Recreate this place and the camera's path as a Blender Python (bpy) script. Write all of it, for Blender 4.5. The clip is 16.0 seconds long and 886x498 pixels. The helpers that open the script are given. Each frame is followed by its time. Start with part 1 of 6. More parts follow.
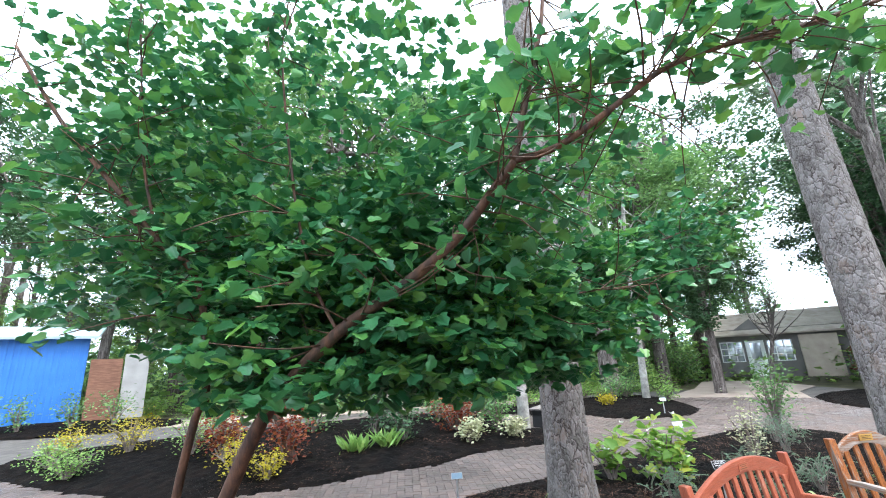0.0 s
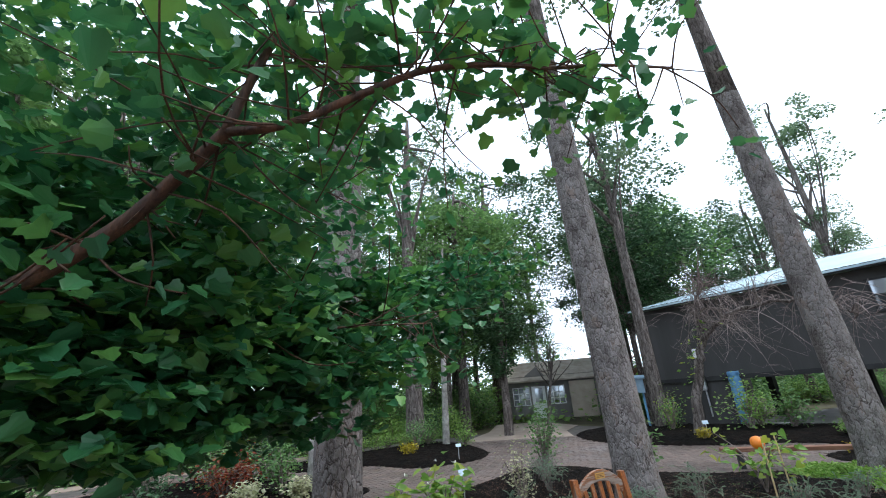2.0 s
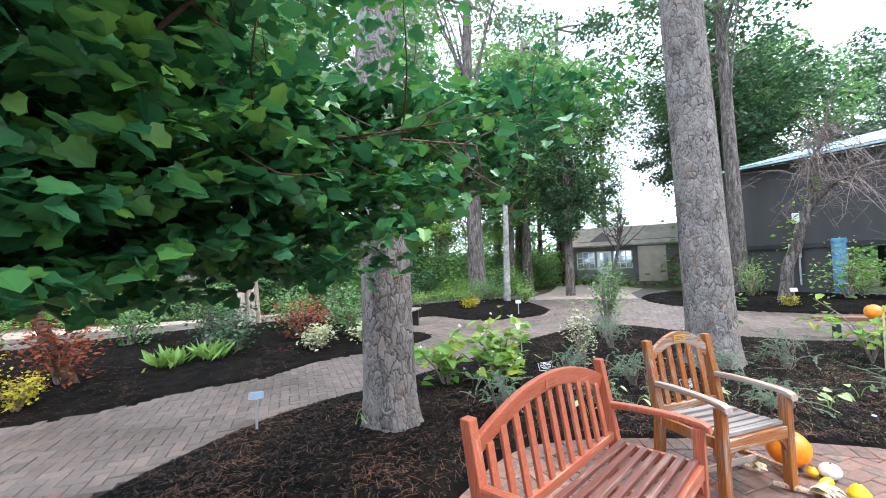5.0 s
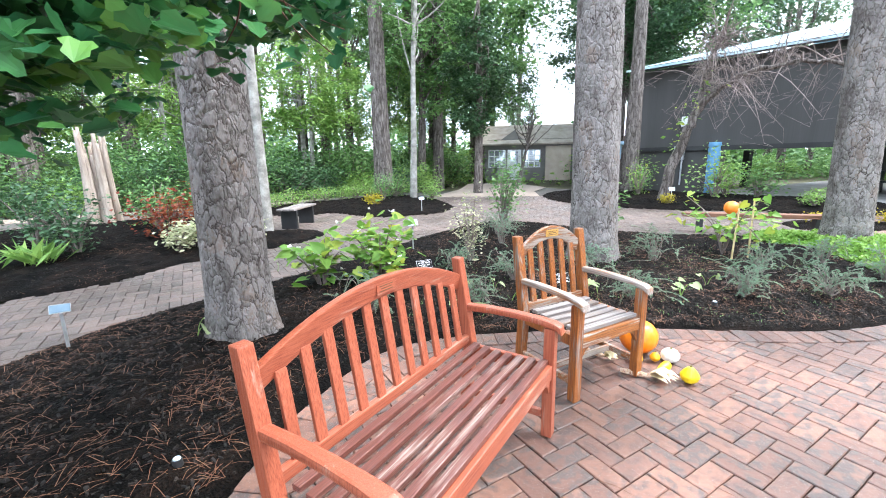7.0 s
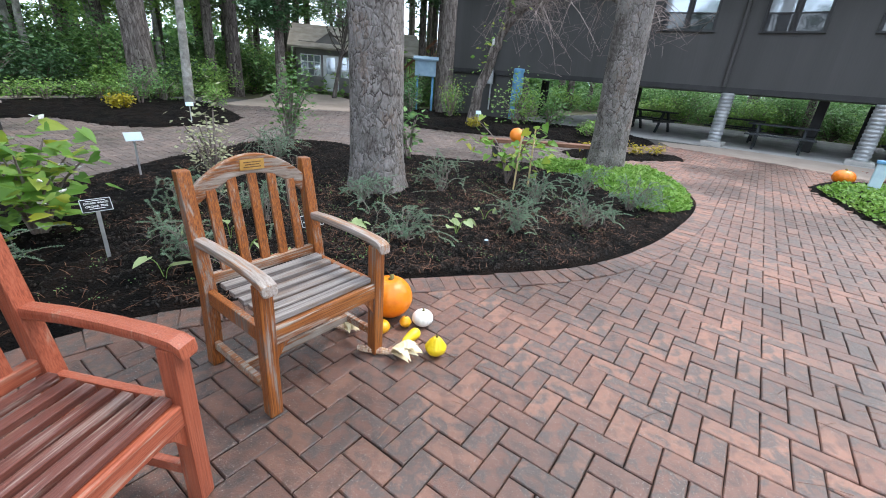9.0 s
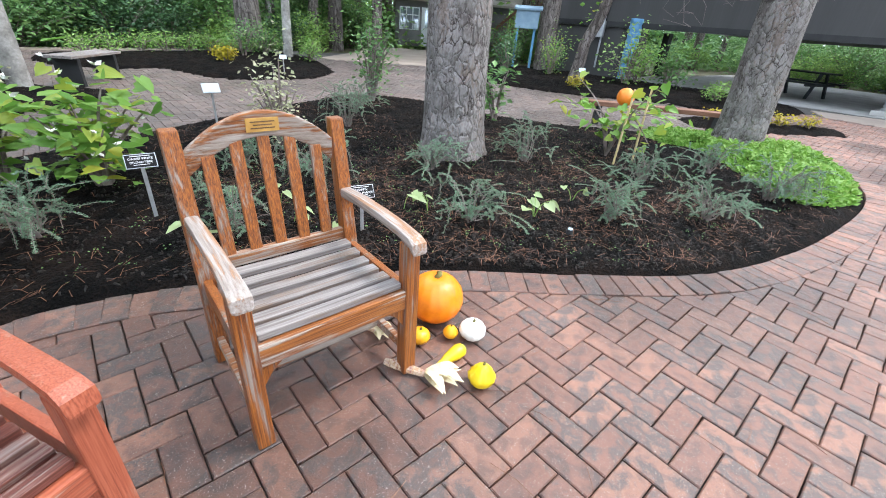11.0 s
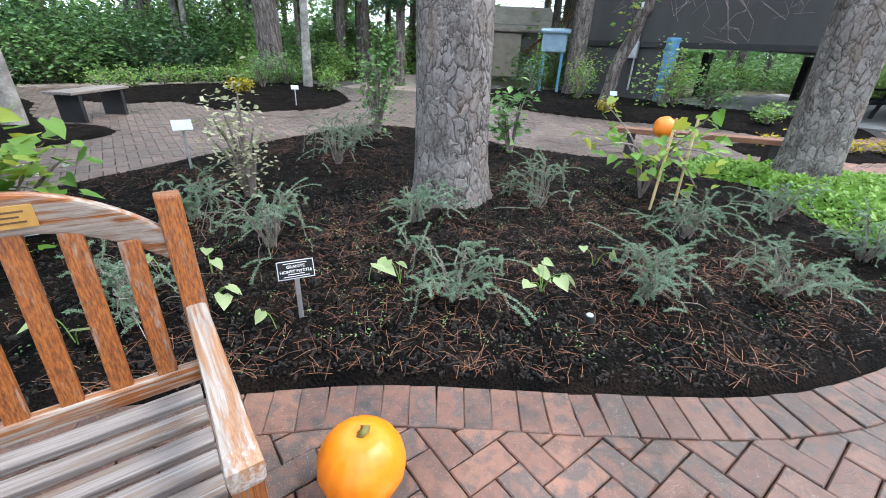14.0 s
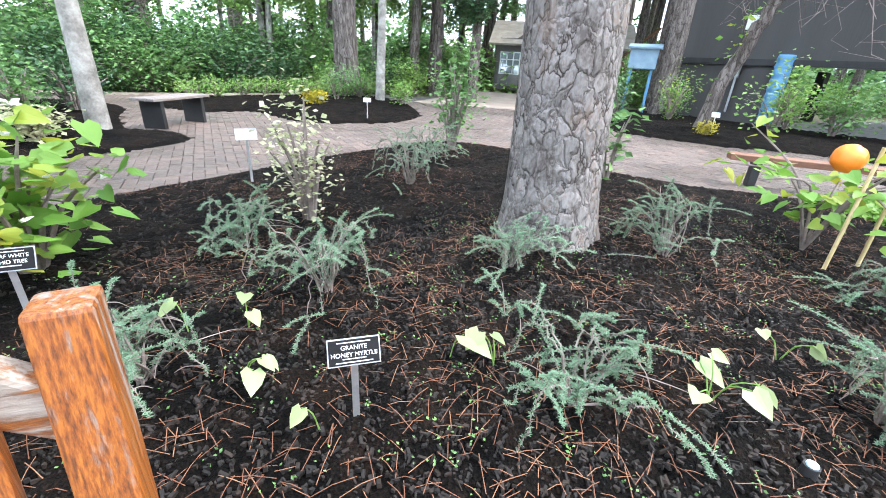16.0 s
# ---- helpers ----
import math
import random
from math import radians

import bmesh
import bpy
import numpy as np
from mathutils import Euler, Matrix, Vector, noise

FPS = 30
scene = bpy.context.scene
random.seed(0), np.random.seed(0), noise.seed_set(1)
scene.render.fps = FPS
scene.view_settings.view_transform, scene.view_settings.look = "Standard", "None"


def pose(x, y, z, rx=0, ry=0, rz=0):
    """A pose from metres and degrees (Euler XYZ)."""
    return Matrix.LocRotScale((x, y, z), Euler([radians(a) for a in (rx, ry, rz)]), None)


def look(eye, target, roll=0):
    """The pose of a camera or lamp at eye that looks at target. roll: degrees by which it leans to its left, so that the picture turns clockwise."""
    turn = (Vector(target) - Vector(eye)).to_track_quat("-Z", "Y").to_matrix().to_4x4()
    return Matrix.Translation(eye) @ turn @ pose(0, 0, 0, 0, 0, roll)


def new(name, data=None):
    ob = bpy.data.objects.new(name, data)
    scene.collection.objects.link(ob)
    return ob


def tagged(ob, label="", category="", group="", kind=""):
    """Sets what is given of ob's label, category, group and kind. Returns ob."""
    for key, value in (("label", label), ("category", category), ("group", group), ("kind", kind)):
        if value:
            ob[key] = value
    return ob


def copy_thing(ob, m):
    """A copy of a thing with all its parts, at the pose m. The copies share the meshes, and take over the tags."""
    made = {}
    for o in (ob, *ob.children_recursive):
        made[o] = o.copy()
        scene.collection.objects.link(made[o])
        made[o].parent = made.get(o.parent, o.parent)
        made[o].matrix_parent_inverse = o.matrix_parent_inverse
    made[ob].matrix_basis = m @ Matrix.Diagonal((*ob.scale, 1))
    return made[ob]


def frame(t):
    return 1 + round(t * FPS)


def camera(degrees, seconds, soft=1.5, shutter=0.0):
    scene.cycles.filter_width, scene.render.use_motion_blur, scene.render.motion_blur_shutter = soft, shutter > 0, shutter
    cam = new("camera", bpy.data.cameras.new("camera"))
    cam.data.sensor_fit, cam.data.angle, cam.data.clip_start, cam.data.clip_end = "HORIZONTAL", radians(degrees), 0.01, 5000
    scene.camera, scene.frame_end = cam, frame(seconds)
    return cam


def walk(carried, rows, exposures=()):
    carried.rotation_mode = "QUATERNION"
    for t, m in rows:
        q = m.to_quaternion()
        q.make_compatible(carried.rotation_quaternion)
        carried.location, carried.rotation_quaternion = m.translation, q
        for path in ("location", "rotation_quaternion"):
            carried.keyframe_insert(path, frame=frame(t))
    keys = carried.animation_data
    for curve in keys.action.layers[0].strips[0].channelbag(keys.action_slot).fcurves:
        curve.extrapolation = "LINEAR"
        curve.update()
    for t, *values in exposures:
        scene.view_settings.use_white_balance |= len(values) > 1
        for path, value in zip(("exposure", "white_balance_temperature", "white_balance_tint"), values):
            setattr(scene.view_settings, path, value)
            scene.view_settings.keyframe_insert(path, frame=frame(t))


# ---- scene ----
cam = camera(94.00, 16.0, soft=1.0)
# seconds, eye (metres), yaw, pitch, roll (degrees)
PATH = [
    (0, 0.220, 0.300, 1.655, 2.91, 15.35, 2.78),
    (0.5, 0.280, 0.350, 1.665, -4.07, 20.38, 3.40),
    (1, 0.395, 0.435, 1.665, -11.31, 22.52, 3.51),
    (1.5, 0.530, 0.540, 1.660, -18.39, 22.59, 3.62),
    (2, 0.674, 0.681, 1.645, -20.77, 19.95, 3.97),
    (2.5, 0.770, 0.772, 1.629, -21.86, 15.52, 4.53),
    (3, 0.856, 0.895, 1.587, -21.30, 10.92, 4.26),
    (3.5, 0.871, 1.021, 1.582, -20.93, 7.62, 4.84),
    (4, 0.876, 1.173, 1.585, -17.85, 6.12, 5.33),
    (4.2, 0.893, 1.213, 1.580, -16.22, 5.58, 4.71),
    (6.3, 1.210, 1.538, 1.471, -10.51, -7.43, 0.80),
    (6.5, 1.252, 1.585, 1.462, -13.63, -9.32, 0.96),
    (7, 1.551, 1.715, 1.432, -23.24, -12.20, 1.07),
    (7.5, 1.847, 1.776, 1.380, -35.45, -15.56, 0.40),
    (8, 2.082, 1.879, 1.361, -46.73, -17.62, 0.15),
    (8.5, 2.313, 1.983, 1.349, -49.83, -20.00, -1.01),
    (9, 2.602, 2.100, 1.354, -45.41, -22.61, -4.44),
    (9.5, 2.775, 2.192, 1.331, -42.49, -25.49, -5.42),
    (10, 2.907, 2.344, 1.335, -38.98, -26.80, -5.35),
    (10.2, 2.935, 2.388, 1.324, -37.06, -27.45, -5.30),
    (12.3, 3.316, 2.439, 1.267, -30.81, -28.49, -2.92),
    (12.5, 3.352, 2.392, 1.292, -32.54, -27.83, -2.67),
    (13, 3.488, 2.479, 1.286, -37.06, -27.03, -2.22),
    (13.5, 3.614, 2.690, 1.296, -38.12, -26.42, -0.53),
    (14, 3.752, 2.938, 1.263, -28.57, -25.88, -2.52),
    (14.5, 3.877, 3.143, 1.243, -22.51, -24.87, -4.17),
    (15, 3.891, 3.349, 1.209, -20.84, -24.65, -3.72),
    (15.5, 3.875, 3.554, 1.178, -20.19, -24.51, -3.84),
    (16, 3.852, 3.635, 1.149, -19.97, -24.12, -3.07),
]
# seconds, stops
EXPOSURES = [(0, 1.65), (1.5, 0.65), (2.5, 0.4), (3.5, 0.85), (4.2, 1.2), (6.4, 2.0), (7.2, 1.9), (8.2, 1.2), (9.0, 0.95), (10.0, 1.15), (12.5, 1.45), (14.0, 1.25), (15.0, 1.8), (16, 2.0)]
SKY_WHITE, SKY_STRENGTH, SUN_STRENGTH = (9.8, 11.4, 13.7), 0.15, 1.3
walk(cam, [(t, pose(x, y, z, 90 + pitch, roll, yaw)) for t, x, y, z, yaw, pitch, roll in PATH],
     exposures=EXPOSURES)

# ---- light: bright overcast sky, wide soft sun ----
world = bpy.data.worlds.new("overcast")
scene.world = world
world.use_nodes = True
wn, wl = world.node_tree.nodes, world.node_tree.links
sky = wn.new("ShaderNodeTexSky")
sky.sky_type, sky.sun_disc = "NISHITA", False
sky.sun_elevation, sky.sun_rotation = radians(52), radians(110)
sky.air_density, sky.dust_density = 1.0, 4.0
veil = wn.new("ShaderNodeMix")
veil.data_type = "RGBA"
veil.inputs[0].default_value = 0.8
veil.inputs[7].default_value = (*SKY_WHITE, 1)
wl.new(sky.outputs[0], veil.inputs[6])
wl.new(veil.outputs[2], wn["Background"].inputs[0])
wn["Background"].inputs[1].default_value = SKY_STRENGTH
sun = new("sun", bpy.data.lights.new("sun", "SUN"))
sun.data.energy, sun.data.angle, sun.data.color = SUN_STRENGTH, radians(14), (1.0, 0.985, 0.96)
sun.matrix_world = look((0, 0, 30), (-14, 5, 6))


# ---- materials ----
def material(name, tones, scale=6.0, rough=0.7, bump=0.15, fine=60.0, stretch=(1, 1, 1), metal=0.0, per="", coat=0.0,
             fade=0.35, through_light=0.0, coords="Object", spec=0.5):
    """A two-scale noise surface between the given tones; per: 'object' or 'island' varies the tone piece by piece."""
    m = bpy.data.materials.new(name)
    m.use_nodes = True
    nodes, links = m.node_tree.nodes, m.node_tree.links
    bsdf = nodes["Principled BSDF"]
    tex = nodes.new("ShaderNodeTexCoord")
    mp = nodes.new("ShaderNodeMapping")
    mp.inputs["Scale"].default_value = stretch
    links.new(tex.outputs[coords], mp.inputs[0])
    n1, n2 = nodes.new("ShaderNodeTexNoise"), nodes.new("ShaderNodeTexNoise")
    n1.inputs["Scale"].default_value, n1.inputs["Detail"].default_value = scale, 5
    n2.inputs["Scale"].default_value, n2.inputs["Detail"].default_value = fine, 4
    for n in (n1, n2):
        links.new(mp.outputs[0], n.inputs["Vector"])
    add = nodes.new("ShaderNodeMath")
    add.operation = "MULTIPLY_ADD"
    links.new(n2.outputs[0], add.inputs[0])
    add.inputs[1].default_value = fade
    links.new(n1.outputs[0], add.inputs[2])
    source = add.outputs[0]
    low, high = 0.32 + fade / 2, 0.68 + fade / 2
    if per:
        pick = nodes.new("ShaderNodeObjectInfo" if per == "object" else "ShaderNodeNewGeometry")
        spread = nodes.new("ShaderNodeMath")
        spread.operation = "MULTIPLY_ADD"
        links.new(pick.outputs["Random" if per == "object" else "Random Per Island"], spread.inputs[0])
        spread.inputs[1].default_value = 0.7
        links.new(add.outputs[0], spread.inputs[2])
        source, high = spread.outputs[0], high + 0.6
    rng = nodes.new("ShaderNodeMapRange")
    rng.inputs["From Min"].default_value, rng.inputs["From Max"].default_value = low, high
    links.new(source, rng.inputs[0])
    ramp = nodes.new("ShaderNodeValToRGB")
    while len(ramp.color_ramp.elements) < len(tones):
        ramp.color_ramp.elements.new(0.5)
    for i, (el, c) in enumerate(zip(ramp.color_ramp.elements, tones)):
        el.position, el.color = i / max(1, len(tones) - 1), (*c, 1)
    links.new(rng.outputs[0], ramp.inputs[0])
    links.new(ramp.outputs[0], bsdf.inputs["Base Color"])
    bsdf.inputs["Roughness"].default_value = rough
    bsdf.inputs["Metallic"].default_value = metal
    bsdf.inputs["Specular IOR Level"].default_value = spec
    if coat:
        bsdf.inputs["Coat Weight"].default_value = coat
        bsdf.inputs["Coat Roughness"].default_value = 0.35
    if bump:
        bn = nodes.new("ShaderNodeBump")
        bn.inputs["Strength"].default_value, bn.inputs["Distance"].default_value = bump, 0.01
        links.new(add.outputs[0], bn.inputs["Height"])
        links.new(bn.outputs[0], bsdf.inputs["Normal"])
    if through_light:
        tr = nodes.new("ShaderNodeBsdfTranslucent")
        links.new(ramp.outputs[0], tr.inputs[0])
        mix = nodes.new("ShaderNodeMixShader")
        mix.inputs[0].default_value = through_light
        links.new(bsdf.outputs[0], mix.inputs[1])
        links.new(tr.outputs[0], mix.inputs[2])
        links.new(mix.outputs[0], nodes["Material Output"].inputs[0])
    return m


def leaf_material(name, tones, rough=0.45, glow=0.35):
    return material(name, tones, scale=1.3, rough=rough, bump=0, fine=9.0, per="island", through_light=glow, coords="Object", spec=0.4)


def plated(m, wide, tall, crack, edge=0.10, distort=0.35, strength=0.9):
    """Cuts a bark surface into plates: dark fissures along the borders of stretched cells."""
    nodes, links = m.node_tree.nodes, m.node_tree.links
    tex, warp, mp = nodes.new("ShaderNodeTexCoord"), nodes.new("ShaderNodeTexNoise"), nodes.new("ShaderNodeMapping")
    mp.inputs["Scale"].default_value = (1 / wide, 1 / wide, 1 / tall)
    links.new(tex.outputs["Object"], mp.inputs[0])
    warp.inputs["Scale"].default_value, warp.inputs["Detail"].default_value = 1.1, 6
    links.new(mp.outputs[0], warp.inputs["Vector"])
    push = nodes.new("ShaderNodeVectorMath")
    push.operation = "MULTIPLY_ADD"
    links.new(warp.outputs["Color"], push.inputs[0])
    push.inputs[1].default_value = (distort * 2, distort * 2, distort * 2)
    links.new(mp.outputs[0], push.inputs[2])
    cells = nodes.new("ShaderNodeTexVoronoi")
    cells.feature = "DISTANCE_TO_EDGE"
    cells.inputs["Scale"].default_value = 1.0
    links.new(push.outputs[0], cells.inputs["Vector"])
    tone = nodes.new("ShaderNodeTexVoronoi")
    tone.inputs["Scale"].default_value = 1.0
    links.new(push.outputs[0], tone.inputs["Vector"])
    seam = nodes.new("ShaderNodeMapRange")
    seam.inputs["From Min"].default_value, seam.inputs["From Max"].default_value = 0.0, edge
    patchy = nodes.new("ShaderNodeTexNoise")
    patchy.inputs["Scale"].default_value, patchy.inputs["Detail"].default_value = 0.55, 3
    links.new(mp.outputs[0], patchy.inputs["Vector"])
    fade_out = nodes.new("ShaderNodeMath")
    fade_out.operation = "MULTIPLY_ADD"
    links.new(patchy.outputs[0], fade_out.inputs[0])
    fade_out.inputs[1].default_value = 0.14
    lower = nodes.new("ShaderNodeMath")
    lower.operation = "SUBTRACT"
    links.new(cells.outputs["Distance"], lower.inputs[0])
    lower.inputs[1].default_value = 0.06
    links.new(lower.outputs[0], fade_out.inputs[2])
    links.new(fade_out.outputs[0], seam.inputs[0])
    bsdf = nodes["Principled BSDF"]
    shade = nodes.new("ShaderNodeMix")
    shade.data_type, shade.blend_type = "RGBA", "MULTIPLY"
    shade.inputs[0].default_value = 0.35
    links.new(bsdf.inputs["Base Color"].links[0].from_socket, shade.inputs[6])
    grey = nodes.new("ShaderNodeRGBToBW")
    links.new(tone.outputs["Color"], grey.inputs[0])
    links.new(grey.outputs[0], shade.inputs[7])
    hue = nodes.new("ShaderNodeHueSaturation")
    hue.inputs["Saturation"].default_value = 0.85
    hue.inputs["Value"].default_value = 0.92
    links.new(shade.outputs[2], hue.inputs["Color"])
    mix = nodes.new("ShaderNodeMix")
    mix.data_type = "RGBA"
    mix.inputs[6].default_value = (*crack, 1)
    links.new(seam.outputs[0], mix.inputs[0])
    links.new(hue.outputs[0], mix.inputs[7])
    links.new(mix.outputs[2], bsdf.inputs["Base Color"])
    high = nodes.new("ShaderNodeMath")
    high.operation = "MINIMUM"
    links.new(cells.outputs["Distance"], high.inputs[0])
    high.inputs[1].default_value = 0.22
    bn = nodes.new("ShaderNodeBump")
    bn.inputs["Strength"].default_value, bn.inputs["Distance"].default_value = strength, 0.09
    links.new(high.outputs[0], bn.inputs["Height"])
    links.new(bsdf.inputs["Normal"].links[0].from_socket, bn.inputs["Normal"])
    links.new(bn.outputs[0], bsdf.inputs["Normal"])
    return m


def worn_wood(name, stain, bare, axis, worn=0.5, rough=0.5, streak=(95, 2.6)):
    """Stained timber whose stain has worn off along the grain: bare weathered streaks and patches, raised grain."""
    m = bpy.data.materials.new(name)
    m.use_nodes = True
    nodes, links = m.node_tree.nodes, m.node_tree.links
    bsdf, tex = nodes["Principled BSDF"], nodes.new("ShaderNodeTexCoord")
    info = nodes.new("ShaderNodeObjectInfo")
    shift = nodes.new("ShaderNodeVectorMath")
    shift.operation = "MULTIPLY_ADD"
    links.new(info.outputs["Random"], shift.inputs[0])
    shift.inputs[1].default_value = (13.0, 7.0, 5.0)
    links.new(tex.outputs["Object"], shift.inputs[2])

    def grain(across, along, detail, rough_):
        mp, n = nodes.new("ShaderNodeMapping"), nodes.new("ShaderNodeTexNoise")
        mp.inputs["Scale"].default_value = tuple(along if i == axis else across for i in range(3))
        links.new(shift.outputs[0], mp.inputs[0])
        links.new(mp.outputs[0], n.inputs["Vector"])
        n.inputs["Scale"].default_value, n.inputs["Detail"].default_value, n.inputs["Roughness"].default_value = 1.0, detail, rough_
        return n.outputs[0]

    def ramp(source, tones, lo, hi):
        r = nodes.new("ShaderNodeMapRange")
        r.inputs["From Min"].default_value, r.inputs["From Max"].default_value = lo, hi
        links.new(source, r.inputs[0])
        c = nodes.new("ShaderNodeValToRGB")
        while len(c.color_ramp.elements) < len(tones):
            c.color_ramp.elements.new(0.5)
        for i, (el, t) in enumerate(zip(c.color_ramp.elements, tones)):
            el.position, el.color = i / max(1, len(tones) - 1), (*t, 1)
        links.new(r.outputs[0], c.inputs[0])
        return c.outputs[0]

    fine, patch, fibre = grain(streak[0], streak[1], 5, 0.65), grain(12, 2.4, 5, 0.65), grain(260, 5, 4, 0.65)
    both = nodes.new("ShaderNodeMath")
    both.operation = "MULTIPLY_ADD"
    links.new(fine, both.inputs[0])
    both.inputs[1].default_value = 0.75
    links.new(patch, both.inputs[2])
    gone = nodes.new("ShaderNodeMapRange")
    gone.inputs["From Min"].default_value, gone.inputs["From Max"].default_value = 1.14 - 0.52 * worn, 1.26 - 0.52 * worn
    links.new(both.outputs[0], gone.inputs[0])
    mix = nodes.new("ShaderNodeMix")
    mix.data_type = "RGBA"
    links.new(gone.outputs[0], mix.inputs[0])
    links.new(ramp(fibre, stain, 0.36, 0.62), mix.inputs[6])
    links.new(ramp(fine, bare, 0.3, 0.7), mix.inputs[7])
    links.new(mix.outputs[2], bsdf.inputs["Base Color"])
    rr = nodes.new("ShaderNodeMapRange")
    rr.inputs["To Min"].default_value, rr.inputs["To Max"].default_value = rough - 0.08, 0.78
    links.new(gone.outputs[0], rr.inputs[0])
    links.new(rr.outputs[0], bsdf.inputs["Roughness"])
    bn = nodes.new("ShaderNodeBump")
    bn.inputs["Strength"].default_value, bn.inputs["Distance"].default_value = 0.5, 0.004
    links.new(fine, bn.inputs["Height"])
    bn2 = nodes.new("ShaderNodeBump")
    bn2.inputs["Strength"].default_value, bn2.inputs["Distance"].default_value = 0.35, 0.002
    links.new(fibre, bn2.inputs["Height"])
    links.new(bn.outputs[0], bn2.inputs["Normal"])
    links.new(bn2.outputs[0], bsdf.inputs["Normal"])
    return m


def paver_material(name, tones, per, damp=0.5):
    """Fired clay pavers: a tone for each piece, mottling, light grit, and broad damp stains."""
    m = material(name, tones, scale=15, rough=0.62, bump=0.8, fine=190, per=per, fade=0.35, coords="Object")
    nodes, links = m.node_tree.nodes, m.node_tree.links
    bsdf = nodes["Principled BSDF"]
    geo, broad, grit = nodes.new("ShaderNodeNewGeometry"), nodes.new("ShaderNodeTexNoise"), nodes.new("ShaderNodeTexNoise")
    for n, sc, de in ((broad, 0.75, 6), (grit, 240, 2)):
        n.inputs["Scale"].default_value, n.inputs["Detail"].default_value = sc, de
        links.new(geo.outputs["Position"], n.inputs["Vector"])
    stain = nodes.new("ShaderNodeMapRange")
    stain.inputs["From Min"].default_value, stain.inputs["From Max"].default_value = 0.40, 0.60
    stain.inputs["To Min"].default_value, stain.inputs["To Max"].default_value = damp, 1.05
    links.new(broad.outputs[0], stain.inputs[0])
    mul = nodes.new("ShaderNodeVectorMath")
    mul.operation = "SCALE"
    links.new(bsdf.inputs["Base Color"].links[0].from_socket, mul.inputs[0])
    links.new(stain.outputs[0], mul.inputs["Scale"])
    speck = nodes.new("ShaderNodeMapRange")
    speck.inputs["From Min"].default_value, speck.inputs["From Max"].default_value = 0.66, 0.72
    links.new(grit.outputs[0], speck.inputs[0])
    mix = nodes.new("ShaderNodeMix")
    mix.data_type = "RGBA"
    links.new(speck.outputs[0], mix.inputs[0])
    links.new(mul.outputs[0], mix.inputs[6])
    mix.inputs[7].default_value = (0.42, 0.37, 0.33, 1)
    links.new(mix.outputs[2], bsdf.inputs["Base Color"])
    wet = nodes.new("ShaderNodeMapRange")
    wet.inputs["From Min"].default_value, wet.inputs["From Max"].default_value = 0.40, 0.60
    wet.inputs["To Min"].default_value, wet.inputs["To Max"].default_value = 0.42, 0.68
    links.new(broad.outputs[0], wet.inputs[0])
    links.new(wet.outputs[0], bsdf.inputs["Roughness"])
    return m


def glass_material(name, tint, rough=0.03):
    m = bpy.data.materials.new(name)
    m.use_nodes = True
    b = m.node_tree.nodes["Principled BSDF"]
    b.inputs["Base Color"].default_value = (*tint, 1)
    b.inputs["Roughness"].default_value, b.inputs["Metallic"].default_value = rough, 0.0
    b.inputs["Specular IOR Level"].default_value = 1.0
    return m


M_SAND = material("joint_sand", [(0.055, 0.049, 0.044), (0.115, 0.103, 0.092)], 3, 0.95, 0.4)
M_BRICK = paver_material("red_clay_paver", [(0.050, 0.046, 0.045), (0.14, 0.080, 0.064), (0.22, 0.104, 0.074), (0.10, 0.080, 0.073), (0.29, 0.140, 0.096), (0.165, 0.090, 0.069)], "object")
M_BRICKS = paver_material("red_clay_pavers", [(0.050, 0.046, 0.045), (0.14, 0.080, 0.064), (0.22, 0.104, 0.074), (0.10, 0.080, 0.073), (0.29, 0.140, 0.096), (0.165, 0.090, 0.069)], "island")
M_GREYBRICKS = paver_material("grey_brown_pavers", [(0.076, 0.0608, 0.0544), (0.108, 0.08, 0.0688), (0.132, 0.0976, 0.084), (0.16, 0.1104, 0.0912)], "island", 0.75)
M_MULCH = material("dark_wet_mulch", [(0.00108, 0.000945, 0.00081), (0.00324, 0.00243, 0.00216), (0.00702, 0.00486, 0.00378), (0.0135, 0.0081, 0.00594)], 5, 0.9, 1.0, 75, fade=0.9, spec=0.1)
for _node in M_MULCH.node_tree.nodes:
    if _node.type == "BUMP":
        _node.inputs["Distance"].default_value = 0.035
M_CHIP = material("bark_chips", [(0.00315, 0.002363, 0.001969), (0.008663, 0.005513, 0.003938), (0.02363, 0.01379, 0.00945)], 5, 0.85, 0.3, per="island")
M_STRAW = material("pine_straw", [(0.07, 0.0245, 0.0126), (0.154, 0.0595, 0.028), (0.238, 0.119, 0.063)], 5, 0.7, 0, per="island")
M_TEAK = worn_wood("orange_stained_teak", [(0.11, 0.034, 0.012), (0.24, 0.07, 0.015), (0.36, 0.12, 0.022)], [(0.10, 0.075, 0.06), (0.20, 0.15, 0.12), (0.32, 0.26, 0.22)], 2, 0.42)
M_TEAK_X = worn_wood("orange_stained_teak_rail", [(0.13, 0.044, 0.016), (0.25, 0.08, 0.02), (0.37, 0.135, 0.035)], [(0.16, 0.12, 0.095), (0.32, 0.26, 0.215), (0.46, 0.40, 0.35)], 0, 0.62)
M_GREYTEAK = worn_wood("weathered_grey_teak", [(0.12, 0.08, 0.06), (0.176, 0.12, 0.088), (0.224, 0.16, 0.12)], [(0.096, 0.08, 0.0736), (0.216, 0.188, 0.176), (0.336, 0.308, 0.292)], 0, 0.85)
